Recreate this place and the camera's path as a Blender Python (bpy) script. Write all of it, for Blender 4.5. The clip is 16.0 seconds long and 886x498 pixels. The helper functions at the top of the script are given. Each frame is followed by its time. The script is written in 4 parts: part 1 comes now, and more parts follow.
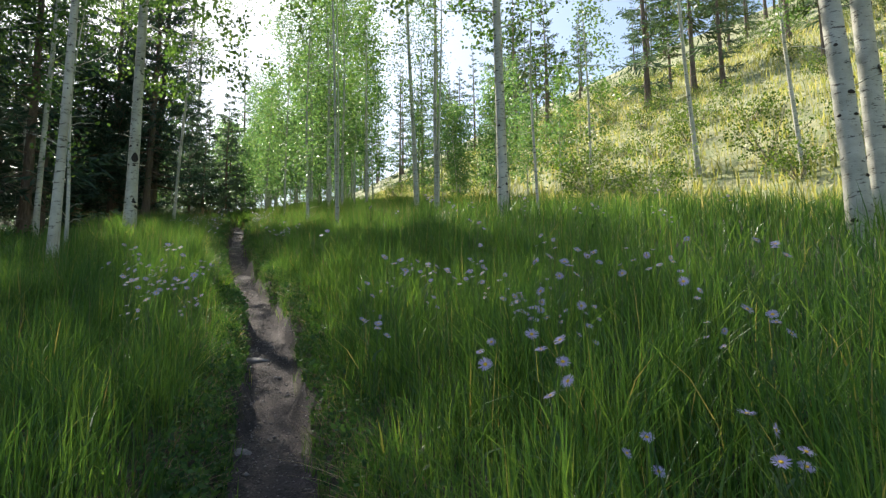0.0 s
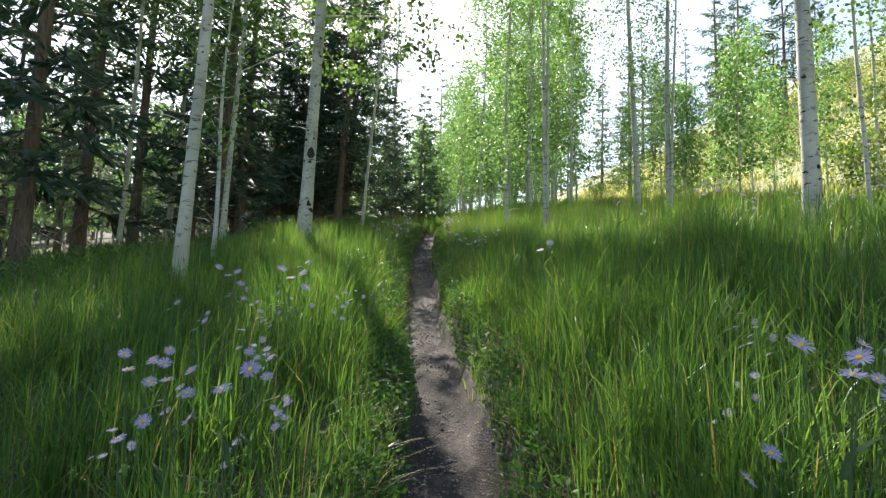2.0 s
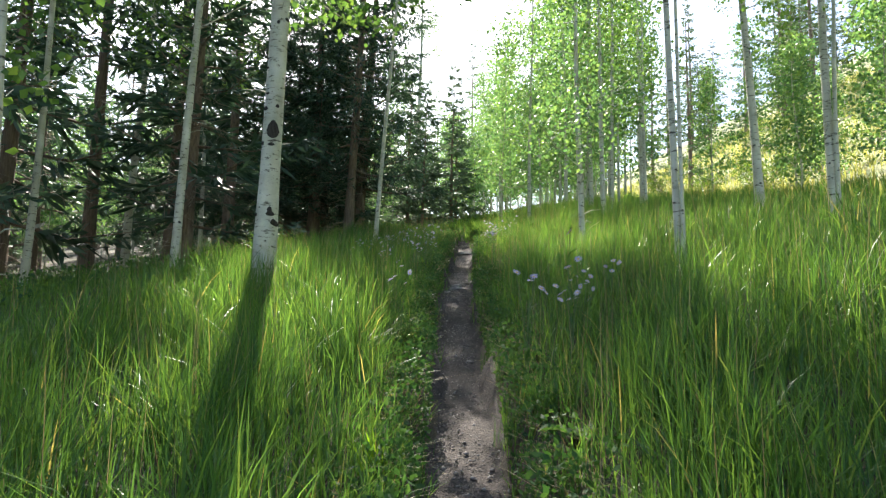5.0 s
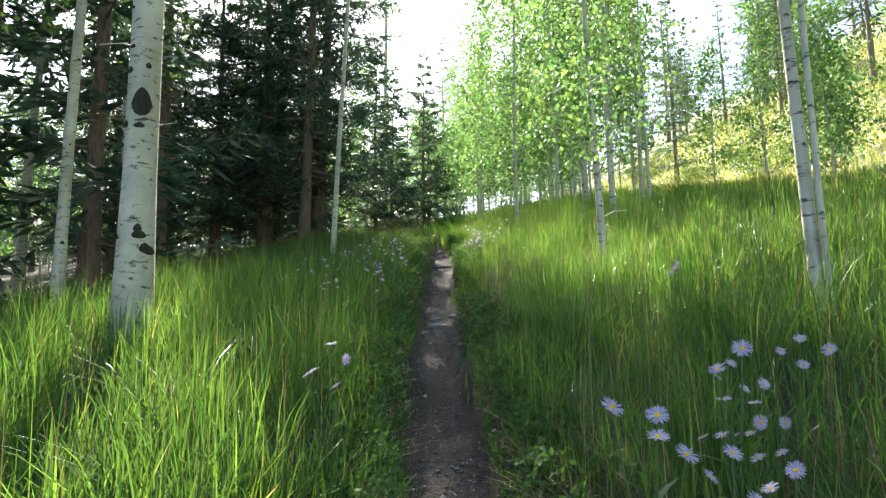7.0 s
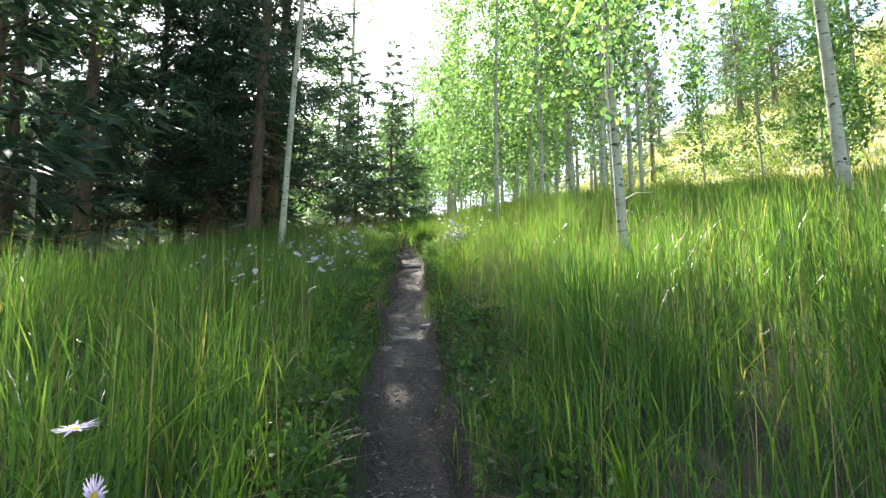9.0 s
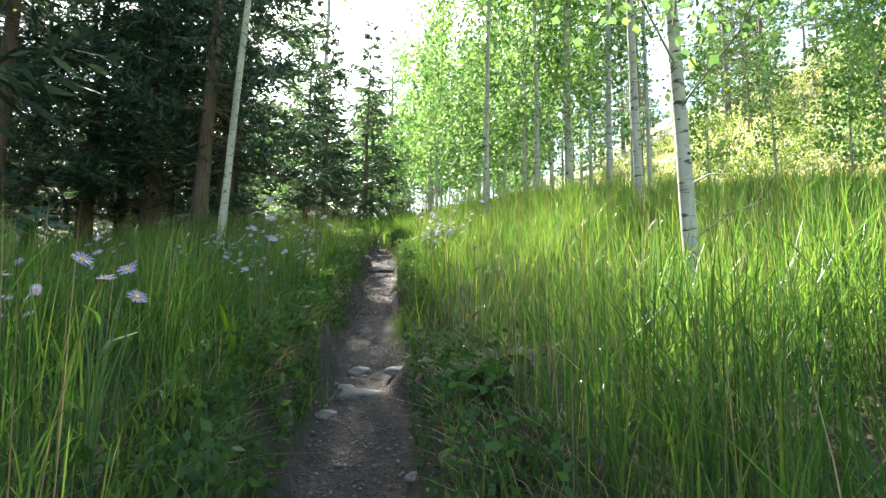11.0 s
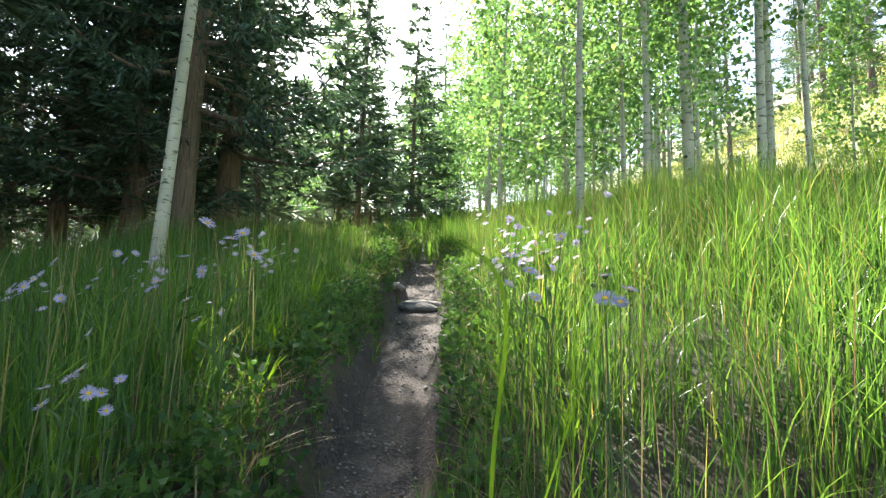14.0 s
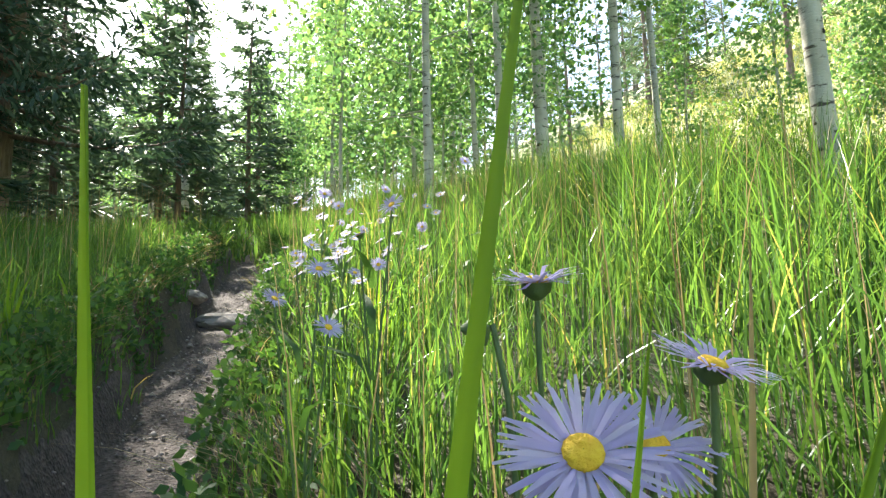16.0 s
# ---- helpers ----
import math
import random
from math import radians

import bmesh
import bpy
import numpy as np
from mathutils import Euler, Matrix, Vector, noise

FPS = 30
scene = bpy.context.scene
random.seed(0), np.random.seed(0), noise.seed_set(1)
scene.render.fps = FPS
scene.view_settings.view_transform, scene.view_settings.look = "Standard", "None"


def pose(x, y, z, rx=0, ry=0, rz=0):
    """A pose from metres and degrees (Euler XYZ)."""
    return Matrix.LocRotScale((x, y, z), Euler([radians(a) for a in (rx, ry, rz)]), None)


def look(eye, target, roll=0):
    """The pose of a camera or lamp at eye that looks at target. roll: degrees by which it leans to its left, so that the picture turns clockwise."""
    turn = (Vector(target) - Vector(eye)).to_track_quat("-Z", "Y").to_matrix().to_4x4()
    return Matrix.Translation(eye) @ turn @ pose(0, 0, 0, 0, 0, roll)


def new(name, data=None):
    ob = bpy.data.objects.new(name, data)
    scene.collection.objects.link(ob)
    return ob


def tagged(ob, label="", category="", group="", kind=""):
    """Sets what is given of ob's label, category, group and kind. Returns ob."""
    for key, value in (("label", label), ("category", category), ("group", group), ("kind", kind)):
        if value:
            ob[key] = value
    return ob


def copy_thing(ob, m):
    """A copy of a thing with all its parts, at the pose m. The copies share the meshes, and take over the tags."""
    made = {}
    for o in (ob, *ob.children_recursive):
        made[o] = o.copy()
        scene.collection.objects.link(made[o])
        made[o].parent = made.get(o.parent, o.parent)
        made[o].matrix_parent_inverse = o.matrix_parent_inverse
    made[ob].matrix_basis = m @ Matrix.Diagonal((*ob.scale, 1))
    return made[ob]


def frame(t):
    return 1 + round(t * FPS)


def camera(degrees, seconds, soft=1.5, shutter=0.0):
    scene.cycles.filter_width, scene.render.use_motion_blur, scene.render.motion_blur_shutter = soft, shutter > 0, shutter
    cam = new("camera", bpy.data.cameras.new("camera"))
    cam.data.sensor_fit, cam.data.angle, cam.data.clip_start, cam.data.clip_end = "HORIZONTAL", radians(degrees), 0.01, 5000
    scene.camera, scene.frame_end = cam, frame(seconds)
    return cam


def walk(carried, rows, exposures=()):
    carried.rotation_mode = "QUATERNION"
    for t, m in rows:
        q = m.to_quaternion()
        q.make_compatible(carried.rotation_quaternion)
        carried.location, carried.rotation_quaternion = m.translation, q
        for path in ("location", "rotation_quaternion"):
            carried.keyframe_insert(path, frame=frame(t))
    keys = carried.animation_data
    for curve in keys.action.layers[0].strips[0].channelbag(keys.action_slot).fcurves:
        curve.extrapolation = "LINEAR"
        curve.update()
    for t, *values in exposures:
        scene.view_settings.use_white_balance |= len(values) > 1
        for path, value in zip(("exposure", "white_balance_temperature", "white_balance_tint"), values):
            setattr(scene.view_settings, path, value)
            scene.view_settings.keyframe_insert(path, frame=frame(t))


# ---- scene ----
cam = camera(69.4, 16.0, 1.3)
PATH = [
    (0, (0.061, -0.341, 1.564), (0.065, 1.641, 1.828), -0.7),
    (0.5, (-0.16, 0.676, 1.688), (-0.196, 2.657, 1.955), -0.3),
    (1, (-0.351, 1.716, 1.816), (-0.526, 3.69, 2.084), 0.5),
    (1.5, (-0.662, 2.519, 1.995), (-1.065, 4.459, 2.267), 1.4),
    (2, (-0.826, 3.205, 2.209), (-1.411, 5.098, 2.48), 2.1),
    (2.5, (-1.105, 3.985, 2.339), (-1.749, 5.858, 2.611), 2.2),
    (3, (-1.376, 4.774, 2.479), (-2.055, 6.636, 2.751), 2.2),
    (3.5, (-1.598, 5.565, 2.709), (-2.295, 7.42, 2.978), 2.2),
    (4, (-1.928, 6.367, 2.909), (-2.63, 8.221, 3.175), 2.3),
    (4.2, (-2.05, 6.714, 2.974), (-2.752, 8.567, 3.241), 2.3),
    (6.3, (-3.314, 9.944, 3.964), (-3.941, 11.826, 4.22), -1.1),
    (6.5, (-3.397, 10.176, 3.995), (-4.019, 12.059, 4.255), -1.0),
    (7, (-3.507, 10.739, 3.993), (-4.111, 12.628, 4.256), -0.9),
    (7.5, (-3.648, 11.137, 3.957), (-4.233, 13.031, 4.227), -0.9),
    (8, (-3.836, 11.513, 3.984), (-4.403, 13.411, 4.262), -0.3),
    (8.5, (-3.966, 11.818, 3.953), (-4.491, 13.727, 4.24), 0.2),
    (9, (-4.148, 12.604, 4.078), (-4.651, 14.519, 4.361), -0.2),
    (9.5, (-4.337, 13.135, 4.139), (-4.813, 15.057, 4.418), -0.1),
    (9.7, (-4.398, 13.346, 4.184), (-4.863, 15.27, 4.469), -0.2),
    (11.8, (-4.877, 15.428, 4.579), (-5.301, 17.362, 4.859), 1.1),
    (12, (-4.948, 15.692, 4.657), (-5.391, 17.623, 4.931), 1.0),
    (12.5, (-5.223, 16.298, 4.796), (-5.717, 18.217, 5.068), 1.3),
    (13, (-5.376, 16.805, 4.921), (-5.914, 18.713, 5.192), 1.3),
    (13.5, (-5.516, 17.407, 5.064), (-6.089, 19.304, 5.335), 1.3),
    (14, (-5.657, 17.989, 5.13), (-6.254, 19.878, 5.404), 1.5),
    (14.5, (-5.801, 18.454, 5.254), (-6.402, 20.341, 5.532), 1.8),
    (15, (-5.811, 18.819, 5.214), (-6.342, 20.725, 5.506), 1.9),
    (15.5, (-5.750, 19.105, 5.233), (-6.113, 21.048, 5.536), 1.4),
    (16, (-5.76, 19.188, 5.254), (-5.907, 21.163, 5.53), -1.3),
]
walk(cam, [(t, look(eye, target, roll)) for t, eye, target, roll in PATH],
     exposures=((0.0, 0.95), (2.0, 1.4), (4.0, 1.65), (7.0, 1.95), (9.5, 2.25), (12.5, 2.3), (16.0, 2.25)))

# ---- world, sun, exposure ----
SUN_AZ, SUN_EL = radians(34.0), radians(43.0)      # degrees to the left of +y, above the horizon
world = bpy.data.worlds.new("sky")
scene.world = world
world.use_nodes = True
wn = world.node_tree
sky = wn.nodes.new("ShaderNodeTexSky")
sky.sky_type, sky.sun_disc = "NISHITA", False
sky.sun_elevation, sky.sun_rotation = SUN_EL, -SUN_AZ
sky.air_density, sky.dust_density = 1.0, 1.6
wn.links.new(sky.outputs[0], wn.nodes["Background"].inputs[0])
wn.nodes["Background"].inputs[1].default_value = 0.12
sun_data = bpy.data.lights.new("sun", "SUN")
sun_data.energy, sun_data.angle, sun_data.color = 5.0, radians(0.53), (1.0, 0.93, 0.82)
sun = new("sun", sun_data)
sun_dir = Vector((-math.sin(SUN_AZ) * math.cos(SUN_EL), math.cos(SUN_AZ) * math.cos(SUN_EL), math.sin(SUN_EL)))
sun.matrix_world = look(sun_dir * 60, (0, 0, 0))
rng = np.random.default_rng(7)


# ---- materials ----
def material(name):
    m = bpy.data.materials.new(name)
    m.use_nodes = True
    t = m.node_tree
    return m, t, t.nodes["Principled BSDF"], t.nodes["Material Output"]


def noise_node(t, scale, detail=4.0, rough=0.6, stretch=None):
    n = t.nodes.new("ShaderNodeTexNoise")
    n.inputs["Scale"].default_value, n.inputs["Detail"].default_value, n.inputs["Roughness"].default_value = scale, detail, rough
    c = t.nodes.new("ShaderNodeTexCoord")
    if stretch:
        k = t.nodes.new("ShaderNodeMapping")
        k.inputs["Scale"].default_value = stretch
        t.links.new(c.outputs["Object"], k.inputs[0])
        t.links.new(k.outputs[0], n.inputs["Vector"])
    else:
        t.links.new(c.outputs["Object"], n.inputs["Vector"])
    return n.outputs["Fac"]


def ramp(t, fac, stops):
    r = t.nodes.new("ShaderNodeValToRGB")
    e = r.color_ramp.elements
    while len(e) < len(stops):
        e.new(0.5)
    for i, (p, c) in enumerate(stops):
        e[i].position, e[i].color = p, (*c, 1)
    t.links.new(fac, r.inputs[0])
    return r.outputs[0]


def mix(t, fac, a, b, blend="MIX"):
    n = t.nodes.new("ShaderNodeMix")
    n.data_type, n.blend_type = "RGBA", blend
    for sock, v in ((n.inputs[0], fac), (n.inputs[6], a), (n.inputs[7], b)):
        if isinstance(v, (int, float)):
            sock.default_value = v
        elif isinstance(v, tuple):
            sock.default_value = (*v, 1)
        else:
            t.links.new(v, sock)
    return n.outputs[2]


def bump(t, bsdf, height, strength, dist=0.01):
    b = t.nodes.new("ShaderNodeBump")
    b.inputs["Strength"].default_value, b.inputs["Distance"].default_value = strength, dist
    t.links.new(height, b.inputs["Height"])
    t.links.new(b.outputs[0], bsdf.inputs["Normal"])


def leaf_material(name, stops, trans_gain=(1.5, 1.5, 0.8), through_part=0.45, rough=0.45, patch=0.6):
    """Thin leaves: every leaf its own tint, larger patches over the place, light shining through."""
    m, t, b, out = material(name)
    g = t.nodes.new("ShaderNodeNewGeometry")
    col = ramp(t, g.outputs["Random Per Island"], stops)
    col = mix(t, 1.0, col, ramp(t, noise_node(t, patch), [(0.3, (0.75, 0.8, 0.75)), (0.7, (1.15, 1.1, 1.0))]), "MULTIPLY")
    t.links.new(col, b.inputs["Base Color"])
    b.inputs["Roughness"].default_value = rough
    b.inputs["Specular IOR Level"].default_value = 0.35
    tr = t.nodes.new("ShaderNodeBsdfTranslucent")
    t.links.new(mix(t, 1.0, col, trans_gain, "MULTIPLY"), tr.inputs[0])
    mx = t.nodes.new("ShaderNodeMixShader")
    mx.inputs[0].default_value = through_part
    t.links.new(b.outputs[0], mx.inputs[1])
    t.links.new(tr.outputs[0], mx.inputs[2])
    t.links.new(mx.outputs[0], out.inputs[0])
    return m


GRASS = leaf_material("meadow_grass", [(0.0, (0.032, 0.092, 0.032)), (0.5, (0.062, 0.155, 0.044)), (0.92, (0.1, 0.205, 0.05)), (0.975, (0.14, 0.22, 0.07)), (1.0, (0.3, 0.28, 0.14))], (2.45, 1.95, 1.0), 0.5, 0.34)
HILL_GRASS = leaf_material("hill_grass", [(0.0, (0.22, 0.27, 0.1)), (0.6, (0.36, 0.37, 0.17)), (1.0, (0.52, 0.46, 0.26))], (1.7, 1.6, 0.8), 0.45, 0.5)
STRAW = leaf_material("dry_grass", [(0.0, (0.2, 0.15, 0.08)), (1.0, (0.42, 0.35, 0.2))], (1.2, 1.1, 0.9), 0.3, 0.6)
ASPEN_LEAF = leaf_material("aspen_leaf", [(0.0, (0.055, 0.115, 0.045)), (0.6, (0.095, 0.17, 0.06)), (1.0, (0.15, 0.23, 0.07))], (1.8, 1.85, 0.9), 0.5, 0.35)
YOUNG_LEAF = leaf_material("young_aspen_leaf", [(0.0, (0.075, 0.16, 0.08)), (0.6, (0.135, 0.24, 0.105)), (1.0, (0.23, 0.33, 0.12))], (1.75, 1.8, 1.1), 0.5, 0.35)
SHRUB_LEAF = leaf_material("shrub_leaf", [(0.0, (0.05, 0.1, 0.03)), (1.0, (0.14, 0.2, 0.05))], (1.7, 1.7, 0.8), 0.45, 0.5)
FORB_LEAF = leaf_material("forb_leaf", [(0.0, (0.03, 0.08, 0.03)), (1.0, (0.09, 0.17, 0.055))], (1.5, 1.6, 0.7), 0.4, 0.65)
NEEDLE = leaf_material("spruce_needle", [(0.0, (0.035, 0.07, 0.052)), (0.6, (0.062, 0.115, 0.088)), (1.0, (0.12, 0.18, 0.14))], (1.3, 1.4, 0.9), 0.22, 0.5)
# paler than NEEDLE: haze and sunlight on distant spruces put into the colour
HAZE_NEEDLE = leaf_material("hazed_spruce_needle", [(0.0, (0.07, 0.115, 0.085)), (1.0, (0.14, 0.2, 0.14))], (1.4, 1.5, 1.0), 0.3, 0.5)
PINE_NEEDLE = leaf_material("pine_needle", [(0.0, (0.04, 0.07, 0.03)), (1.0, (0.1, 0.14, 0.06))], (1.4, 1.5, 0.8), 0.2, 0.5)
# brighter than the meadow grass: sunlight on these blades is put into the colour
LIT_BROAD_BLADE = leaf_material("sunlit_broad_blade", [(0.0, (0.12, 0.24, 0.03)), (1.0, (0.15, 0.27, 0.035))], (1.7, 1.6, 0.6), 0.5, 0.4, 12.0)
PETAL = leaf_material("aster_petal", [(0.0, (0.48, 0.42, 0.77)), (1.0, (0.68, 0.62, 0.88))], (1.1, 1.1, 1.1), 0.4, 0.6)


def bark_aspen():
    m, t, b, out = material("aspen_bark")
    base = ramp(t, noise_node(t, 3.0, 5), [(0.3, (0.4, 0.38, 0.3)), (0.6, (0.62, 0.6, 0.5)), (0.8, (0.7, 0.68, 0.6))])
    marks = ramp(t, noise_node(t, 7.0, 6, 0.72, (1.0, 1.0, 3.4)), [(0.56, (1, 1, 1)), (0.63, (0.12, 0.1, 0.09))])
    grey = ramp(t, noise_node(t, 1.1, 3), [(0.45, (1, 1, 1)), (0.75, (0.72, 0.75, 0.66))])
    col = mix(t, 1.0, mix(t, 1.0, base, marks, "MULTIPLY"), grey, "MULTIPLY")
    t.links.new(col, b.inputs["Base Color"])
    b.inputs["Roughness"].default_value = 0.75
    bump(t, b, noise_node(t, 14.0, 5, 0.6, (1, 1, 4)), 0.5, 0.01)
    return m


def bark_plain(name, dark, light, scale):
    m, t, b, out = material(name)
    f = noise_node(t, scale, 6, 0.7, (4.0, 4.0, 0.7))
    col = mix(t, 1.0, ramp(t, f, [(0.3, dark), (0.7, light)]), ramp(t, noise_node(t, 0.8), [(0.3, (0.8, 0.8, 0.8)), (0.7, (1.15, 1.1, 1.05))]), "MULTIPLY")
    t.links.new(col, b.inputs["Base Color"])
    b.inputs["Roughness"].default_value = 0.9
    bump(t, b, f, 0.9, 0.03)
    return m


ASPEN_BARK = bark_aspen()
KNOT = bark_plain("black_knot", (0.015, 0.012, 0.01), (0.07, 0.06, 0.05), 12)
SPRUCE_BARK = bark_plain("spruce_bark", (0.08, 0.058, 0.045), (0.29, 0.22, 0.17), 5)
DEAD_WOOD = bark_plain("dead_twig", (0.22, 0.19, 0.15), (0.5, 0.44, 0.36), 8)


def ground_material(name, soil, litter, green):
    m, t, b, out = material(name)
    f = noise_node(t, 6.0, 8, 0.7)
    col = mix(t, ramp(t, noise_node(t, 0.35, 4), [(0.4, (0, 0, 0)), (0.62, (1, 1, 1))]), ramp(t, f, [(0.35, soil), (0.65, litter)]), green)
    c = t.nodes.new("ShaderNodeTexCoord")
    sep = t.nodes.new("ShaderNodeSeparateXYZ")
    t.links.new(c.outputs["Object"], sep.inputs[0])
    side = t.nodes.new("ShaderNodeMath")
    side.operation = "MULTIPLY_ADD"
    side.inputs[1].default_value = 0.33
    t.links.new(sep.outputs["Y"], side.inputs[0])
    t.links.new(sep.outputs["X"], side.inputs[2])
    hill = t.nodes.new("ShaderNodeMapRange")
    hill.inputs["From Min"].default_value, hill.inputs["From Max"].default_value = 8.0, 13.0
    t.links.new(side.outputs[0], hill.inputs["Value"])
    turf = ramp(t, noise_node(t, 1.3, 6, 0.7), [(0.35, (0.18, 0.22, 0.09)), (0.6, (0.38, 0.37, 0.19))])
    col = mix(t, hill.outputs[0], col, turf)
    fine = ramp(t, noise_node(t, 60.0, 4), [(0.3, (0.7, 0.7, 0.7)), (0.7, (1.25, 1.25, 1.25))])
    t.links.new(mix(t, 1.0, col, fine, "MULTIPLY"), b.inputs["Base Color"])
    b.inputs["Roughness"].default_value = 0.95
    bump(t, b, noise_node(t, 25.0, 8, 0.7), 0.8, 0.03)
    return m


SOIL = ground_material("meadow_soil", (0.04, 0.03, 0.02), (0.1, 0.08, 0.05), (0.06, 0.06, 0.03))


def trail_material():
    m, t, b, out = material("trail_dirt")
    v = t.nodes.new("ShaderNodeTexVoronoi")
    v.inputs["Scale"].default_value = 70.0
    c = t.nodes.new("ShaderNodeTexCoord")
    t.links.new(c.outputs["Object"], v.inputs["Vector"])
    f = noise_node(t, 5.0, 8, 0.7)
    col = ramp(t, f, [(0.3, (0.03, 0.024, 0.02)), (0.55, (0.062, 0.05, 0.044)), (0.75, (0.1, 0.083, 0.074))])
    grit = ramp(t, v.outputs["Color"], [(0.2, (0.6, 0.6, 0.6)), (0.8, (1.35, 1.3, 1.28))])
    t.links.new(mix(t, 1.0, col, grit, "MULTIPLY"), b.inputs["Base Color"])
    b.inputs["Roughness"].default_value = 0.92
    b1 = mix(t, 0.5, v.outputs["Distance"], noise_node(t, 30.0, 8, 0.7))
    bump(t, b, b1, 0.9, 0.02)
    return m


TRAIL = trail_material()


def plain(name, dark, light, scale, rough):
    m, t, b, out = material(name)
    f = noise_node(t, scale, 6)
    t.links.new(ramp(t, f, [(0.3, dark), (0.7, light)]), b.inputs["Base Color"])
    b.inputs["Roughness"].default_value = rough
    bump(t, b, f, 0.5, 0.01)
    return m


ROCK = plain("grey_rock", (0.16, 0.14, 0.125), (0.36, 0.32, 0.29), 9, 0.9)
DISC = plain("aster_disc", (0.75, 0.4, 0.02), (0.9, 0.62, 0.04), 220, 0.8)
STEM = plain("green_stem", (0.06, 0.11, 0.03), (0.12, 0.19, 0.06), 30, 0.6)


# ---- mesh helpers ----
class Soup:
    """Vertices and faces gathered piece by piece for one mesh."""

    def __init__(self):
        self.v, self.f, self.n = [], [], 0

    def add(self, verts, *faces):
        verts = np.asarray(verts, float).reshape(-1, 3)
        for f in faces:
            self.f.append(np.asarray(f, int) + self.n)
        self.v.append(verts)
        self.n += len(verts)

    def mesh(self, name, mat, smooth=False):
        v = np.concatenate(self.v)
        idx = np.concatenate([f.ravel() for f in self.f])
        size = np.concatenate([np.full(len(f), f.shape[1]) for f in self.f])
        me = bpy.data.meshes.new(name)
        me.vertices.add(len(v))
        me.vertices.foreach_set("co", v.astype(np.float32).ravel())
        me.loops.add(len(idx))
        me.loops.foreach_set("vertex_index", idx.astype(np.int32))
        me.polygons.add(len(size))
        me.polygons.foreach_set("loop_start", (np.cumsum(size) - size).astype(np.int32))
        if smooth:
            me.polygons.foreach_set("use_smooth", np.ones(len(size), bool))
        me.materials.append(mat)
        me.update(calc_edges=True)
        return me


def part(name, soup, mat, parent, label="", smooth=False):
    ob = new(name, soup.mesh(name, mat, smooth))
    ob.parent = parent
    return tagged(ob, label)


def tube(soup, pts, radii, sides=8, rough=0.0):
    """A tapered tube along points, closed at the tip."""
    pts = np.asarray(pts, float)
    radii = np.asarray(radii, float)
    k = len(pts)
    d = np.gradient(pts, axis=0)
    d /= np.linalg.norm(d, axis=1)[:, None] + 1e-9
    ref = np.where(np.abs(d[:, 2:3]) > 0.8, np.array([[1.0, 0, 0]]), np.array([[0, 0, 1.0]]))
    a = np.cross(d, ref)
    a /= np.linalg.norm(a, axis=1)[:, None] + 1e-9
    b = np.cross(d, a)
    th = np.arange(sides) * 2 * math.pi / sides
    r = radii[:, None] * (1 + rough * rng.standard_normal((k, sides)))
    v = pts[:, None, :] + r[..., None] * (np.cos(th)[None, :, None] * a[:, None, :] + np.sin(th)[None, :, None] * b[:, None, :])
    i = np.arange(k - 1)[:, None] * sides
    j = np.arange(sides)[None, :]
    q = np.stack([i + j, i + (j + 1) % sides, i + sides + (j + 1) % sides, i + sides + j], -1).reshape(-1, 4)
    soup.add(v.reshape(-1, 3), q)


def leaves(soup, pos, size, droop=0.5, aspect=0.9):
    """Diamond leaves of random turn at the given places."""
    n = len(pos)
    size = np.broadcast_to(size, (n,))[:, None]
    u = rng.standard_normal((n, 3))
    u[:, 2] -= droop
    u /= np.linalg.norm(u, axis=1)[:, None]
    w = np.cross(u, rng.standard_normal((n, 3)))
    w /= np.linalg.norm(w, axis=1)[:, None] + 1e-9
    w *= size * aspect * 0.5
    u = u * size
    v = np.stack([pos, pos + u * 0.4 + w, pos + u, pos + u * 0.4 - w], 1)
    soup.add(v.reshape(-1, 3), np.arange(n * 4).reshape(n, 4))


def blades(soup, base, h, w, lean, fine=True, az=None):
    """Grass blades that rise and bow over."""
    n = len(base)
    if az is None:
        az = rng.uniform(0, 2 * math.pi, n)
    dirn = np.stack([np.cos(az), np.sin(az), np.zeros(n)], 1)
    tw = az + rng.uniform(0.6, 2.5, n)
    side = np.stack([np.cos(tw), np.sin(tw), np.zeros(n)], 1) * (w * 0.5)[:, None]
    s = (0.0, 0.4, 0.75, 1.0) if fine else (0.0, 0.55, 1.0)
    wid = (0.8, 1.0, 0.65) if fine else (0.9, 0.8)
    rows = []
    for k, a in enumerate(s):
        p = base + dirn * (lean * h * a * a)[:, None]
        p[:, 2] += h * (a - 0.35 * np.minimum(lean, 1.2) * a * a)
        if k < len(wid):
            rows += [p - side * wid[k], p + side * wid[k]]
        else:
            rows.append(p)
    m = len(rows)
    o = (np.arange(n) * m)[:, None]
    v = np.stack(rows, 1).reshape(-1, 3)
    if fine:
        soup.add(v, np.concatenate([o + [[0, 1, 3, 2]], o + [[2, 3, 5, 4]]]), o + [[4, 5, 6]])
    else:
        soup.add(v, o + [[0, 1, 3, 2]], o + [[2, 3, 4]])


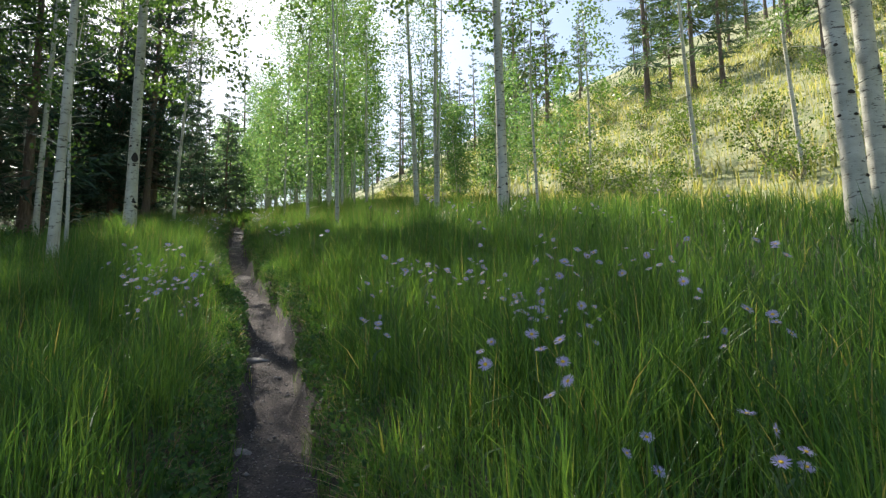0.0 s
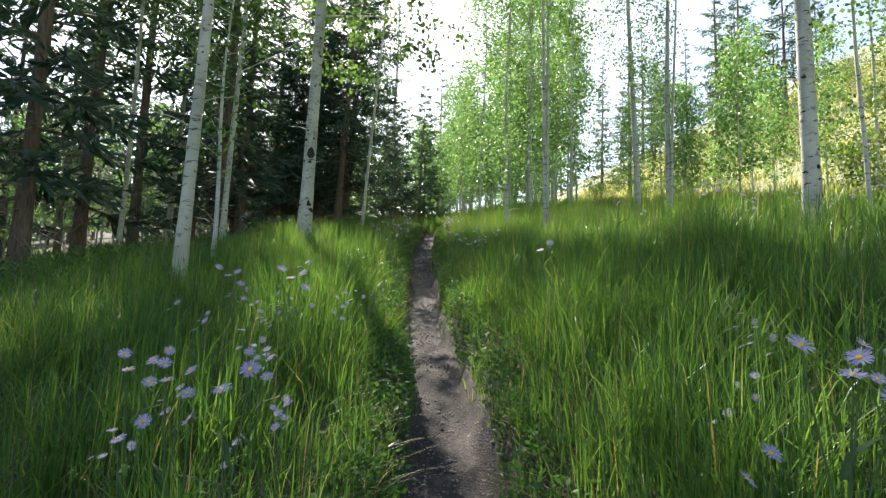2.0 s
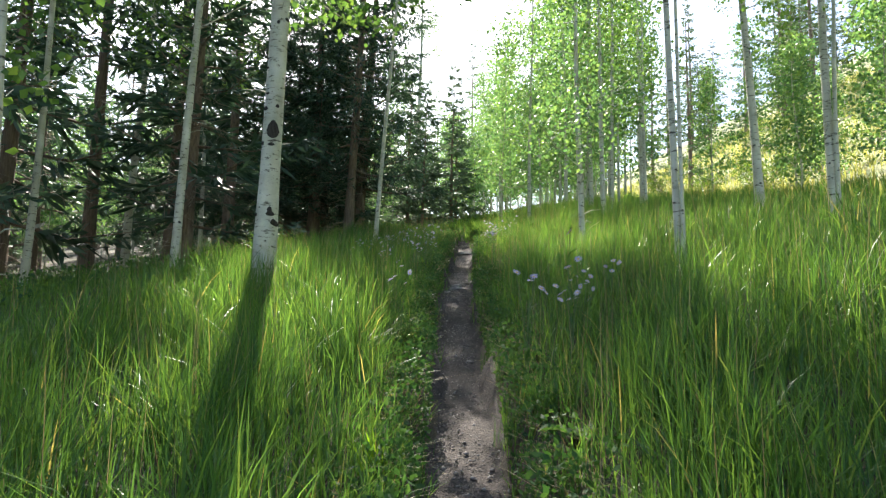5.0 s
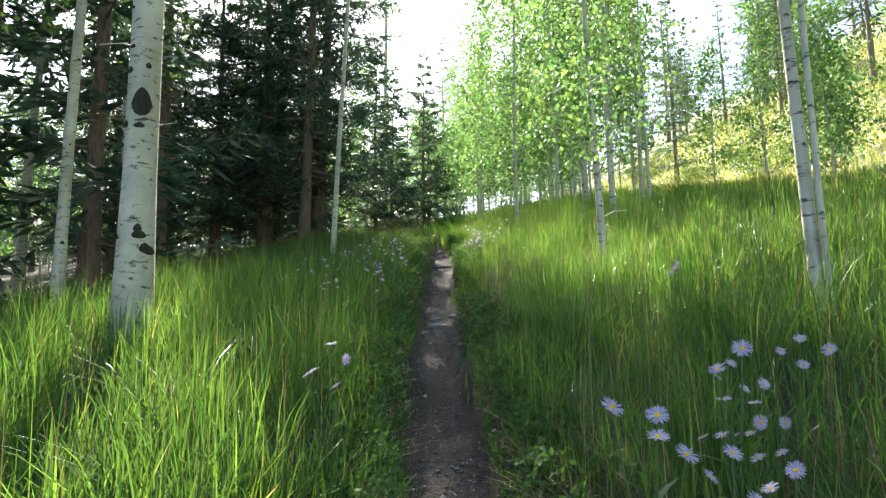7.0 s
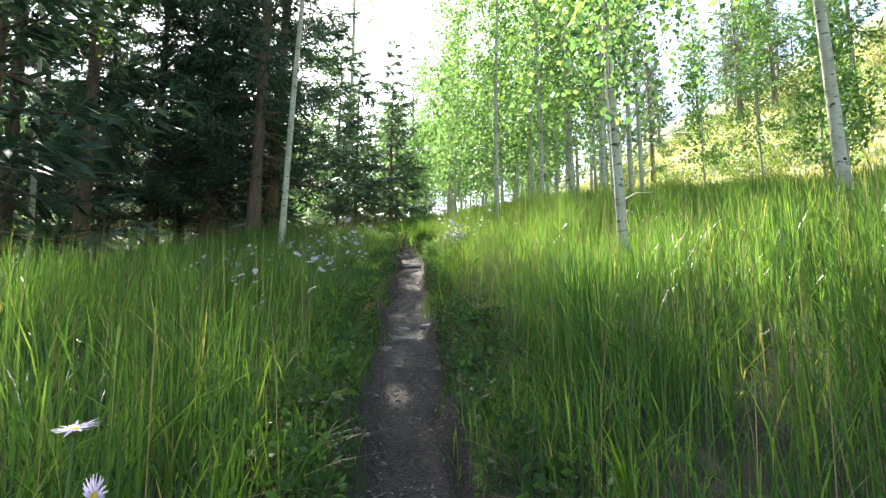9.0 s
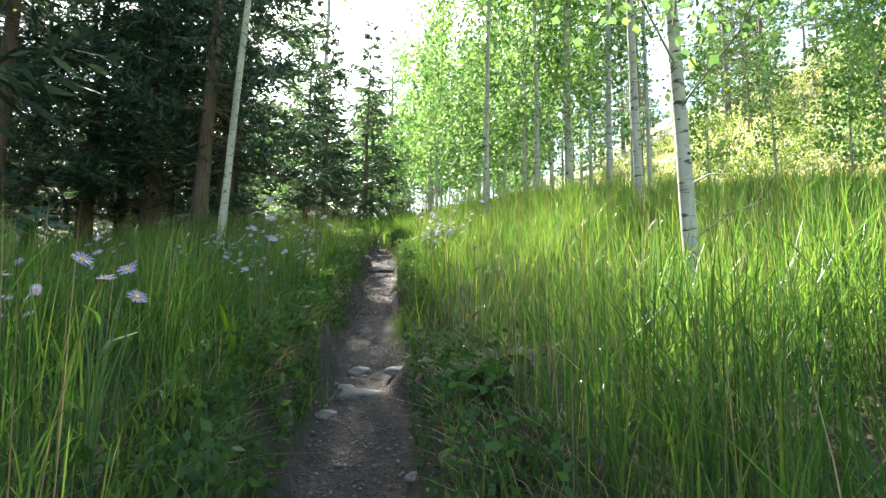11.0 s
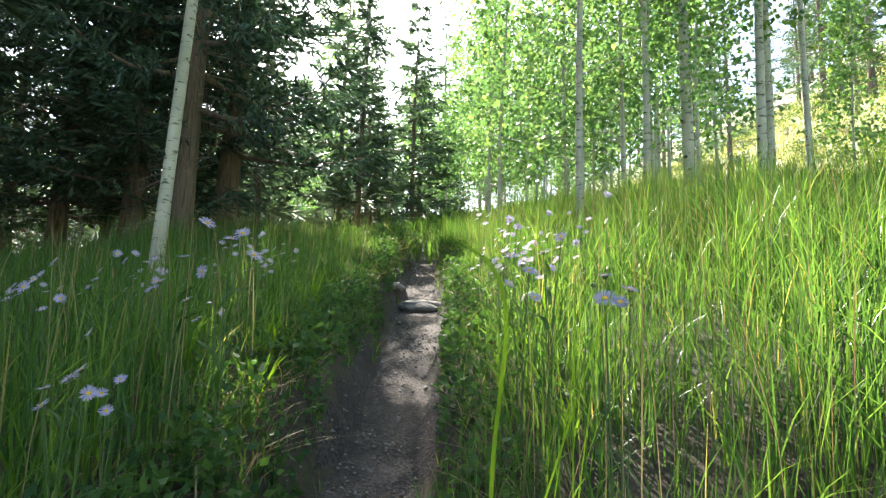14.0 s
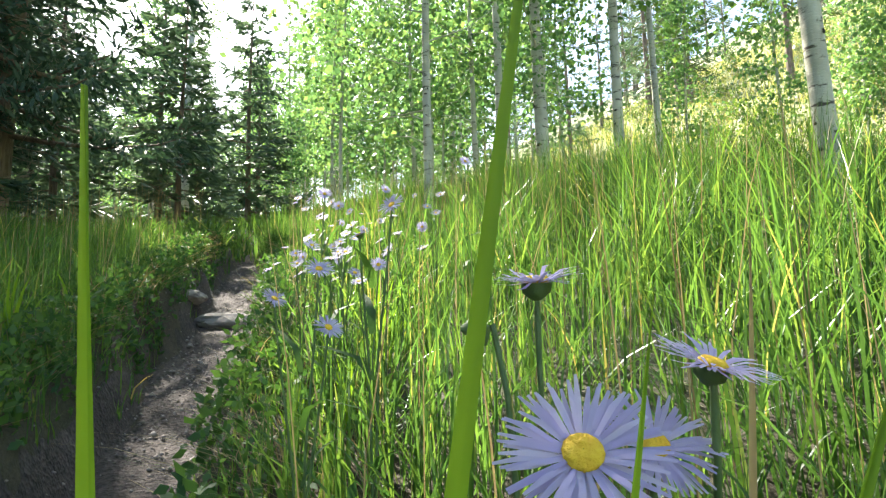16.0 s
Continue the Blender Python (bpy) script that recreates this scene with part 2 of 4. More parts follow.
# ---- lie of the land ----
LINE = {-30: (6.0, -6.5), 0: (0.1, 0.0), 0.6: (-0.15, 0.13), 3.2: (-0.85, 0.65), 5.6: (-1.5, 1.13), 7.2: (-1.95, 1.55), 9.8: (-3.05, 2.22),
        11.1: (-3.5, 2.44), 13.1: (-4.2, 2.9), 15.7: (-5.15, 3.55), 17.7: (-5.8, 4.05), 19.1: (-6.28, 4.24), 23.5: (-7.62, 5.35),
        35: (-11.5, 8.2), 60: (-20.0, 13.0), 120: (-40.0, 24.0), 300: (-40.0, 60.0)}
LY = np.array(list(LINE))
LX, LZ = np.array(list(LINE.values())).T


def cx(y):
    """The trail's middle."""
    return sum(np.interp(np.asarray(y, float) + k, LY, LX) for k in (-0.6, -0.3, 0, 0.3, 0.6)) / 5


def zc(y):
    return sum(np.interp(np.asarray(y, float) + k, LY, LZ) for k in (-0.5, -0.25, 0, 0.25, 0.5)) / 5


def land(x, y):
    """Height of the ground: a worn trough, the hill on one side, the wood's flat on the other."""
    x, y = np.asarray(x, float), np.asarray(y, float)
    d = x - cx(y)
    a = np.abs(d)
    soft = np.exp(-((y - 19.0) / 1.0) ** 2) * (d > 0)
    edge = 0.2 + 0.05 * np.sin(y * 2.3) + 0.03 * np.sin(y * 5.1 + d)
    bank = (0.25 - 0.23 * soft + 0.1 * (d < 0) * np.clip((y - 12) / 3, 0, 1)) * np.clip((29 - y) / 3, 0, 1) * np.clip((a - edge) / 0.13, 0, 1)
    r, l = np.maximum(d - 0.5, 0), np.maximum(-d - 0.5, 0)
    right = (0.24 - 0.08 * np.clip((y - 13) / 5, 0, 1)) * np.minimum(r, 2.6) + 0.045 * np.clip(r - 2.6, 0, 11.4) + 0.46 * np.clip(r - 14, 0, 75) + 0.05 * np.maximum(r - 89, 0)
    left = 0.13 * np.clip((19 - y) / 4.5, 0, 1) * np.minimum(l, 2.4) - 0.08 * np.clip(l - 3, 0, 10) - 0.03 * np.clip(l - 13, 0, 17) + 0.12 * np.clip(l - 45, 0, 150)
    bumps = 0.035 * np.sin(x * 1.7 + y * 0.9) * np.sin(y * 1.3 - x * 0.6) * np.clip((a - 0.4) / 0.5, 0, 1)
    return zc(y) + bank + right + left + bumps


def spaced(a, b, first, grow):
    out, s = [a], first
    while out[-1] < b:
        out.append(out[-1] + s)
        s *= grow
    return out


near_d = list(np.arange(-0.9, 0.901, 0.045))
ds = np.array([-d for d in reversed(spaced(0.9, 420, 0.15, 1.13)[1:])] + near_d + spaced(0.9, 420, 0.15, 1.13)[1:])
ys = np.array([-y for y in reversed(spaced(3, 260, 0.5, 1.2)[1:])] + list(np.arange(-3, 32, 0.15)) + spaced(32, 700, 0.3, 1.12))
D, Y = np.meshgrid(ds, ys)
X = cx(Y) + D
Z = land(X, Y)
Z = np.where(np.abs(D) < 0.2, Z - 0.02, Z) + np.where((np.abs(D) > 0.3) & (np.abs(D) < 0.95), rng.normal(0, 0.012, D.shape), 0)
cols = len(ds)
gi = (np.arange(len(ys) - 1)[:, None] * cols + np.arange(cols - 1)[None, :]).ravel()
soup = Soup()
soup.add(np.stack([X, Y, Z], -1).reshape(-1, 3), np.stack([gi, gi + 1, gi + cols + 1, gi + cols], 1))
tagged(new("ground", soup.mesh("ground", SOIL, True)), "dark meadow soil with thatch, rising to a hill", "ground", kind="structure")

td = np.linspace(-0.27, 0.27, 25)
ty = np.arange(-4, 27.5, 0.05)
D, Y = np.meshgrid(td, ty)
X = cx(Y) + D
Z = land(X, Y) + 0.004 + rng.normal(0, 0.004, D.shape) + 0.012 * np.sin(Y * 4.1 + D * 6) * np.sin(Y * 1.7) - np.where(np.abs(D) > 0.255, 0.05, 0)
gi = (np.arange(len(ty) - 1)[:, None] * 25 + np.arange(24)[None, :]).ravel()
soup = Soup()
soup.add(np.stack([X, Y, Z], -1).reshape(-1, 3), np.stack([gi, gi + 1, gi + 26, gi + 25], 1))
tagged(new("dirt_trail", soup.mesh("dirt_trail", TRAIL, True)), "narrow worn trail of grey-brown dirt and grit", "trail", kind="structure")


# ---- trees ----
def trunk_line(height, lean, wob, k=14):
    s = np.linspace(0, 1, k)
    ph = rng.uniform(0, 6.28, 2)
    x = lean[0] * s * height + wob * np.sin(s * 5 + ph[0]) * s
    y = lean[1] * s * height + wob * np.sin(s * 4 + ph[1]) * s
    return np.stack([x, y, s * height - 0.15], 1)


def at_height(line, z):
    return np.array([np.interp(z, line[:, 2], line[:, i]) for i in range(3)])


def aspen(label, height, dia, lean=(0, 0), wob=0.15, crown_from=5.0, count=5000, size=0.07, spread=1.6, knots=5, mat=None, branches=22, scar=False, twin=False, split=True):
    """An aspen: pale trunk with black knots, thin limbs, a loose crown of small leaves."""
    thing = tagged(new("aspen_tree"), label, "tree", "aspens on the meadow")
    line = trunk_line(height, lean, wob)
    s = np.linspace(0, 1, len(line))
    rad = dia / 2 * (1 - 0.85 * s) * (1 + 0.25 * np.exp(-s * 40))
    soup = Soup()
    tube(soup, line, rad, 10, 0.02)
    if twin:
        tube(soup, line * (0.9, 0.9, 0.8) + np.stack([0.04 + 0.25 * s, -0.05 - 0.2 * s, 0 * s], 1), rad * 0.55, 8, 0.02)
    part("trunk", soup, ASPEN_BARK, thing, smooth=True)
    limbs, crown, tips = Soup(), Soup(), []
    for i in range(branches):
        z = crown_from + (height - crown_from) * (i / branches) ** 0.9
        p = at_height(line, z)
        az, up = rng.uniform(0, 6.28), rng.uniform(0.1, 0.8)
        L = spread * (1 - 0.7 * (z - crown_from) / (height - crown_from)) * rng.uniform(0.6, 1.15)
        e = p + np.array([math.cos(az), math.sin(az), up]) * L
        m = (p + e) / 2 + np.array([0, 0, -0.08 * L])
        r = max(0.006, dia * 0.09)
        if split:
            limbs = Soup()
        tube(limbs, [p, m, e], [r, r * 0.6, 0.003], 5)
        if split:
            part("branch", limbs, ASPEN_BARK, thing)
        for t in rng.uniform(0.3, 1.05, 9):
            tips.append(p + (e - p) * t + rng.normal(0, 0.16 * spread, 3))
    for i in range(4):
        z = rng.uniform(0.35, 0.95) * crown_from
        p = at_height(line, z)
        az = rng.uniform(0, 6.28)
        e = p + np.array([math.cos(az), math.sin(az), 0.3]) * rng.uniform(0.2, 0.6)
        if split:
            limbs = Soup()
        tube(limbs, [p, (p + e) / 2 + (0, 0, 0.04), e], [0.008, 0.006, 0.002], 4)
        if split:
            part("twig", limbs, ASPEN_BARK, thing)
    if not split:
        tagged(part("branchwork", limbs, ASPEN_BARK, thing), kind="stuff")
    tips = np.array(tips)
    pick = tips[rng.integers(0, len(tips), count)] + rng.normal(0, 0.17, (count, 3)) * (1, 1, 0.8)
    leaves(crown, pick, rng.uniform(0.7, 1.25, count) * size, 0.6)
    tagged(part("crown", crown, mat or ASPEN_LEAF, thing), kind="stuff")
    for i in range(knots):
        z = rng.uniform(0.35, max(1.6, min(crown_from, 5.5)))
        p = at_height(line, z)
        r = float(np.interp(z, line[:, 2], rad))
        az = rng.uniform(-3.2, 0.3)
        k = Soup()
        eye_mark(k, p, r, az, rng.uniform(0.16, 0.42), r * rng.uniform(0.1, 0.3))
        part("knot", k, KNOT, thing, "black scar on the bark")
    if scar:
        k = Soup()
        p = at_height(line, 2.05)
        eye_mark(k, p, float(np.interp(2.05, line[:, 2], rad)), -0.95, 0.62, 0.12)
        part("scar", k, KNOT, thing, "large dark open scar with rough edges")
    return thing


def eye_mark(soup, p, r, az, half, tall):
    """A raised eye-shaped scar wrapped on a trunk."""
    u = np.linspace(-1, 1, 9)
    th = az + u * half
    env = np.sqrt(1 - np.abs(u) ** 1.6 * 0.98)
    rows = []
    for k, (f, out) in enumerate(((-1, 0.99), (-0.45, 1.05), (0.0, 1.03), (0.45, 1.06), (1, 0.99))):
        rr = r * out + 0.002
        rows.append(np.stack([p[0] + np.cos(th) * rr, p[1] + np.sin(th) * rr, p[2] + f * tall * env - 0.25 * tall * np.abs(u)], 1))
    i = (np.arange(4)[:, None] * 9 + np.arange(8)[None, :]).ravel()
    soup.add(np.concatenate(rows), np.stack([i, i + 1, i + 10, i + 9], 1))


def spruce(label, height, dia, reach=2.4, crown_from=1.6, boughs=80, lean=(0, 0), mat=None, dead=26, twig=1.0, fine=False, passes=3, group="spruces of the wood"):
    """A spruce: dark trunk, whorls of drooping boughs with needle sprays, bare dead twigs below."""
    thing = tagged(new("spruce_tree"), label, "tree", group)
    line = trunk_line(height, lean, 0.08, 10)
    s = np.linspace(0, 1, len(line))
    soup = Soup()
    tube(soup, line, dia / 2 * (1 - 0.95 * s) * (1 + 0.3 * np.exp(-s * 30)), 9, 0.05)
    part("trunk", soup, SPRUCE_BARK, thing, smooth=True)
    wood, sprays = Soup(), Soup()
    for i in range(boughs):
        f = (i + rng.uniform(0, 1)) / boughs
        z = crown_from + (height - crown_from) * f
        p = at_height(line, z)
        az = i * 2.4 + rng.uniform(-0.4, 0.4)
        L = max(0.25, reach * (1 - f) ** 0.75 * rng.uniform(0.65, 1.15))
        dr = -0.22 + 0.5 * f
        out = np.array([math.cos(az), math.sin(az), 0])
        t = np.linspace(0, 1, 5)
        pts = p + out * (t * L)[:, None] + np.array([0, 0, 1]) * ((dr * t + 0.22 * t ** 3) * L)[:, None]
        tube(wood, pts[::1 if fine else 2], np.linspace(0.012 + 0.012 * L, 0.004, 5)[::1 if fine else 2], 4 if fine else 3)
        n = int((9 + 9 * L / reach) * (1.5 if fine else 1))
        side = np.cross(out, (0, 0, 1))
        for sg in (-1, 1):
            a = np.sort(rng.uniform(0.12, 1.0, n))
            b0 = np.stack([np.interp(a, t, pts[:, k]) for k in range(3)], 1)
            ln = (0.42 * L * (1.05 - 0.75 * a) + 0.12) * rng.uniform(0.7, 1.2, n) * twig
            dirs = side * sg * rng.uniform(0.6, 1.0, n)[:, None] + out * rng.uniform(0.4, 0.9, n)[:, None] + np.stack([0 * a, 0 * a, rng.uniform(-0.45, 0.12, n)], 1)
            dirs /= np.linalg.norm(dirs, axis=1)[:, None]
            for q in range(8 if fine else passes):
                st = b0 + dirs * (ln * q * (0.125 if fine else 0.3))[:, None]
                dv = dirs + rng.normal(0, 0.42 if fine else 0.28, (n, 3))
                dv /= np.linalg.norm(dv, axis=1)[:, None]
                e = st + dv * (np.minimum(ln * 0.4, 0.24) if fine else ln * 0.62)[:, None]
                w = np.cross(dv, rng.normal(0, 1, (n, 3)) * (0.5, 0.5, 1.0))
                w = w / (np.linalg.norm(w, axis=1)[:, None] + 1e-9) * ((0.022 + 0.006 * ln) if fine else (0.028 + 0.026 * ln))[:, None]
                v = np.stack([st, st * 0.55 + e * 0.45 + w, e, st * 0.55 + e * 0.45 - w], 1)
                sprays.add(v.reshape(-1, 3), np.arange(n * 4).reshape(n, 4))
    tagged(part("branchwork", wood, SPRUCE_BARK, thing), kind="stuff")
    tagged(part("foliage", sprays, mat or NEEDLE, thing), kind="stuff")
    if dead:
        tw = Soup()
        for i in range(dead):
            z = rng.uniform(0.5, crown_from + 3.5)
            p = at_height(line, z)
            az = rng.uniform(0, 6.28)
            L = rng.uniform(0.5, 1.8)
            e = p + np.array([math.cos(az), math.sin(az), rng.uniform(-0.4, 0.15)]) * L
            m = (p + e) / 2 + rng.normal(0, 0.06, 3)
            tube(tw, [p, m, e], [0.014, 0.009, 0.003], 3)
            for q in range(5):
                a = p + (e - p) * rng.uniform(0.3, 1)
                tube(tw, [a, a + rng.normal(0, 0.14, 3), a + rng.normal(0, 0.22, 3)], [0.005, 0.004, 0.002], 3)
        tagged(part("deadwood", tw, DEAD_WOOD, thing, "bare grey dead lower twigs"), kind="stuff")
    return thing


def stand(thing, x, y, turn=0.0, k=1.0, sink=0.05):
    thing.matrix_basis = Matrix.Translation((x, y, float(land(x, y)) - sink)) @ Matrix.Rotation(turn, 4, "Z") @ Matrix.Scale(k, 4)
    return thing


def repeat(thing, x, y, turn, k, sink=0.05, tall=1.0):
    return copy_thing(thing, Matrix.Translation((x, y, float(land(x, y)) - sink)) @ Matrix.Rotation(turn, 4, "Z") @ Matrix.Diagonal((k, k, k * tall, 1)))


# aspens that the walk passes: label, height, trunk, lean, crown base
# unseen upper crown enlarged to shade the grass at the start
stand(aspen("slender pale aspen with small knots in tall grass", 16, 0.16, (0.02, 0.0), crown_from=5.0, knots=9, count=17000, size=0.09, spread=3.3, branches=40), -5.85, 9.28)
stand(aspen("thin young aspen with sparse leaves", 5, 0.08, (0.01, 0.0), crown_from=1.5, count=700, spread=0.7, knots=3), -6.54, 10.76)
# made taller and leafier above the view, also to shade the start
stand(aspen("stout white aspen with a large dark scar", 21, 0.28, (0.016, 0.0), 0.08, crown_from=4.6, knots=26, scar=True, count=26000, size=0.1, spread=4.0, branches=46), -7.47, 14.89)
stand(aspen("slender pale aspen at the wood's edge", 18, 0.18, (0.012, 0.0), crown_from=4.6, knots=12, count=13000, size=0.09, spread=2.8, branches=38), -11.6, 17.8)
stand(aspen("thin pale aspen deep in the wood", 12, 0.13, (-0.015, 0.0), crown_from=5.0, knots=5), -15.2, 22.6)
stand(aspen("bluish pale aspen trunk in the dark wood", 14, 0.22, (0.02, 0.0), crown_from=6.0, knots=8), -15.6, 20.4)
# dense crown added above what is seen, shading the grass half-way
stand(aspen("leaning slender grey aspen beside the spruces", 15.5, 0.115, (0.045, 0.02), crown_from=8.8, count=8000, size=0.09, knots=7, spread=2.8, branches=32), -9.62, 22.4)
stand(aspen("straight aspen with dark knots on the meadow", 15, 0.23, (0.0, 0.0), crown_from=4.2, knots=16, count=13000, size=0.085, spread=3.0, branches=40), 1.31, 12.3)
stand(aspen("pale aspen at the hill's foot", 14, 0.2, (-0.03, 0.0), crown_from=4.0, knots=9), -0.83, 22.8)
stand(aspen("pale twin-stemmed aspen above the grass", 13, 0.16, (-0.01, 0.0), crown_from=3.8, knots=8, twin=True), -0.07, 19.9)
stand(aspen("white aspen leaning over the grass", 15, 0.28, (-0.04, 0.0), crown_from=5.0, knots=14), 4.83, 6.8)
stand(aspen("grey-green aspen trunk beside its neighbour", 15, 0.31, (-0.02, 0.0), crown_from=5.0, knots=10), 5.85, 7.85)
stand(aspen("slim aspen sapling on the sunny meadow", 7, 0.07, (0.0, 0.0), crown_from=2.0, count=1400, knots=2, spread=0.9), 2.05, 12.6)
# height and high crown added out of sight to shade the near meadow
stand(aspen("thin twin-stemmed aspen with side twigs in the grass", 15, 0.08, (-0.035, 0.0), crown_from=6.6, count=12000, size=0.09, knots=7, twin=True, spread=3.0, branches=36), -2.5, 15.2)
stand(aspen("young leafy aspen beside the trail", 9, 0.11, (-0.015, 0.0), crown_from=1.5, count=5200, knots=4, branches=36, spread=1.5, mat=YOUNG_LEAF), -4.0, 18.9)
stand(aspen("slim grey aspen with leafy twigs", 13, 0.2, (-0.015, 0.0), crown_from=2.4, count=6000, knots=6, branches=32), -4.95, 28.0)
stand(aspen("slim pale aspen on the grassy slope", 11, 0.12, (-0.03, 0.0), crown_from=2.3, count=3600, knots=6, branches=28), -4.0, 22.5)
stand(aspen("young aspen with a thin dark trunk", 10, 0.1, crown_from=1.3, count=5200, knots=4, branches=32, mat=YOUNG_LEAF), -6.34, 25.4)
stand(aspen("slender leafy aspen above the trail", 11, 0.12, crown_from=1.6, count=4600, knots=4, branches=30, mat=YOUNG_LEAF), -5.6, 27.0)
stand(aspen("slender aspen with bright leaves", 12, 0.13, crown_from=2.0, count=4600, knots=4, branches=30, mat=YOUNG_LEAF), -4.2, 26.6)
stand(aspen("pale far aspen above the trail", 16, 0.26, (0.01, 0.0), crown_from=5.5, knots=5), -14.6, 36.8)
stand(aspen("pale aspen trunk in the wood", 13, 0.15, (0.02, 0.0), crown_from=5.5, knots=5, count=9000, size=0.09, spread=2.6, branches=32), -13.6, 16.3)
stand(aspen("thin bare aspen on the hillside", 12, 0.2, (-0.05, 0.0), crown_from=4.4, knots=4, count=2400), 9.3, 22.0)
stand(aspen("slim aspen on the sunny hillside", 11, 0.15, (-0.04, 0.0), crown_from=3.8, knots=4, count=2400), 10.5, 17.6)

young = [aspen("leafy young aspen in a bright thicket", h, 0.09, crown_from=c, count=2300, size=0.115, spread=sp, knots=2, mat=YOUNG_LEAF, branches=26, split=False) for h, c, sp in ((7.5, 1.3, 1.3), (9.0, 2.0, 1.5), (6.0, 0.9, 1.2))]
tall = [aspen("tall aspen in the stand beyond the meadow", h, 0.14, crown_from=c, count=2400, size=0.13, spread=2.0, knots=3, branches=26, split=False) for h, c in ((14, 3.0), (15, 4.5))]
placed = []


def free(x, y, gap):
    if any((x - a) ** 2 + (y - b) ** 2 < gap * gap for a, b in placed):
        return False
    placed.append((x, y))
    return True


placed += [(-5.85, 9.28), (-7.47, 14.89), (-11.6, 17.8), (-15.2, 22.6), (-15.6, 20.4), (-9.62, 22.4), (-13.6, 16.3), (-14.6, 36.8)]
for i, th in enumerate(young + tall):
    yy = 31.0 + 2.3 * i
    xx = float(cx(yy)) + 3.0 + 0.9 * i
    stand(th, xx, yy, i)
    placed.append((xx, yy))
made = 0
for i in range(4000):
    yy = rng.uniform(28, 75)
    dd = rng.uniform(1.4, 2.5 + 0.15 * yy)
    xx = float(cx(yy)) + dd
    if made < 105 and free(xx, yy, 1.7 if yy < 45 else 2.4):
        repeat((young + tall)[int(rng.choice(5, p=(0.3, 0.3, 0.24, 0.08, 0.08)))], xx, yy, rng.uniform(0, 6.28), rng.uniform(0.75, 1.2))
        made += 1

# spruces: the clump by the trail, then the wood
clump = [spruce("dark old spruce with drooping boughs", 15, 0.5, 3.4, 1.3, 84, dead=45, fine=True),
         spruce("dark spruce with layered blue-green boughs", 13, 0.44, 3.3, 1.2, 78, dead=40, fine=True),
         spruce("tall dark spruce with a bare lower trunk", 17, 0.5, 3.6, 2.2, 80, (0.05, 0.0), dead=60, fine=True),
         spruce("young spruce with short dense boughs", 8, 0.2, 1.7, 0.5, 46, dead=5)]
for th, (xx, yy) in zip(clump, ((-14.2, 26.9), (-16.0, 27.0), (-12.9, 27.6), (-13.2, 39.0))):
    stand(th, xx, yy, 0, 0.85)
    placed.append((xx, yy))
for k, xx, yy, sc in ((2, -16.2, 28.3, 0.7), (0, -14.8, 28.6, 0.85), (1, -18.6, 28.0, 0.9), (1, -20.5, 27.5, 1.0)):
    placed.append((xx, yy))
    repeat(clump[k], xx, yy, xx * 3, sc)
wood = [spruce("dark spruce deep in the wood", 16, 0.38, 2.9, 1.2, 62, dead=40), spruce("tall thin spruce with a bare trunk", 18, 0.36, 2.2, 4.5, 52, dead=40), spruce("young spruce, sunlight and haze put into its blue-green needles", 8, 0.18, 1.8, 0.4, 46, dead=0, mat=HAZE_NEEDLE)]
for th, (xx, yy) in zip(wood, ((-13.4, 20.0), (-15.6, 24.2), (-13.4, 33.2))):
    stand(th, xx, yy)
    placed.append((xx, yy))
# stretched upwards so their unseen tops shade the first stretch of meadow
for k, xx, yy in ((0, -13.6, 13.6), (0, -16.5, 17.8), (1, -17.6, 21.0), (0, -18.0, 24.4), (0, -14.6, 10.0)):
    placed.append((xx, yy))
    repeat(wood[k], xx, yy, xx * 3, 1.0, tall=1.4)
placed.append((-12.2, 25.7))
repeat(clump[2], -12.2, 25.7, 0.0, 0.72, tall=1.7)
made = 0
for i in range(6000):
    yy = rng.uniform(3, 75)
    near = yy < 26
    dd = -rng.uniform(9.5 if near else 15.0, 42)
    xx = float(cx(yy)) + dd
    if made < 62 and free(xx, yy, 3.6 if near else 5.0):
        repeat(wood[int(rng.choice(3, p=(0.42, 0.43, 0.15)))], xx, yy, rng.uniform(0, 6.28), rng.uniform(0.85, 1.1), tall=1.25 if near else 0.9)
        made += 1
# lower trees that close the valley's end behind the trail
for k, xx, yy, sc in ((2, -11.9, 31.2, 0.8), (2, -15.4, 32.4, 1.1), (2, -12.6, 36.6, 1.0), (2, -17.2, 34.0, 1.1)):
    placed.append((xx, yy))
    repeat(wood[k], xx, yy, xx * 2, sc)
made = 0
for i in range(4000):
    yy = rng.uniform(36, 72)
    dd = rng.uniform(-14, 2.5)
    xx = float(cx(yy)) + dd
    if abs(dd + 0.04 * yy) > 0.6 and made < 60 and free(xx, yy, 2.0):
        kind_of = int(rng.choice(4, p=(0.36, 0.2, 0.26, 0.18)))
        repeat((young + [wood[2]])[kind_of], xx, yy, rng.uniform(0, 6.28), rng.uniform(0.8, 1.15))
        made += 1
# sunlit leafy aspens behind the wood
made = 0
for i in range(2000):
    yy = rng.uniform(22, 52)
    dd = -rng.uniform(14, 32)
    xx = float(cx(yy)) + dd
    if made < 46 and free(xx, yy, 2.2):
        repeat(young[i % 3], xx, yy, rng.uniform(0, 6.28), rng.uniform(0.7, 1.1))
        made += 1
# leafy aspens and bushes half-way up the hill
made = 0
for i in range(2000):
    yy = rng.uniform(25, 34)
    dd = rng.uniform(9.5, 16)
    xx = float(cx(yy)) + dd
    if made < 15 and free(xx, yy, 2.2):
        repeat((young + tall)[int(rng.integers(0, 4))], xx, yy, rng.uniform(0, 6.28), rng.uniform(0.6, 1.0))
        made += 1
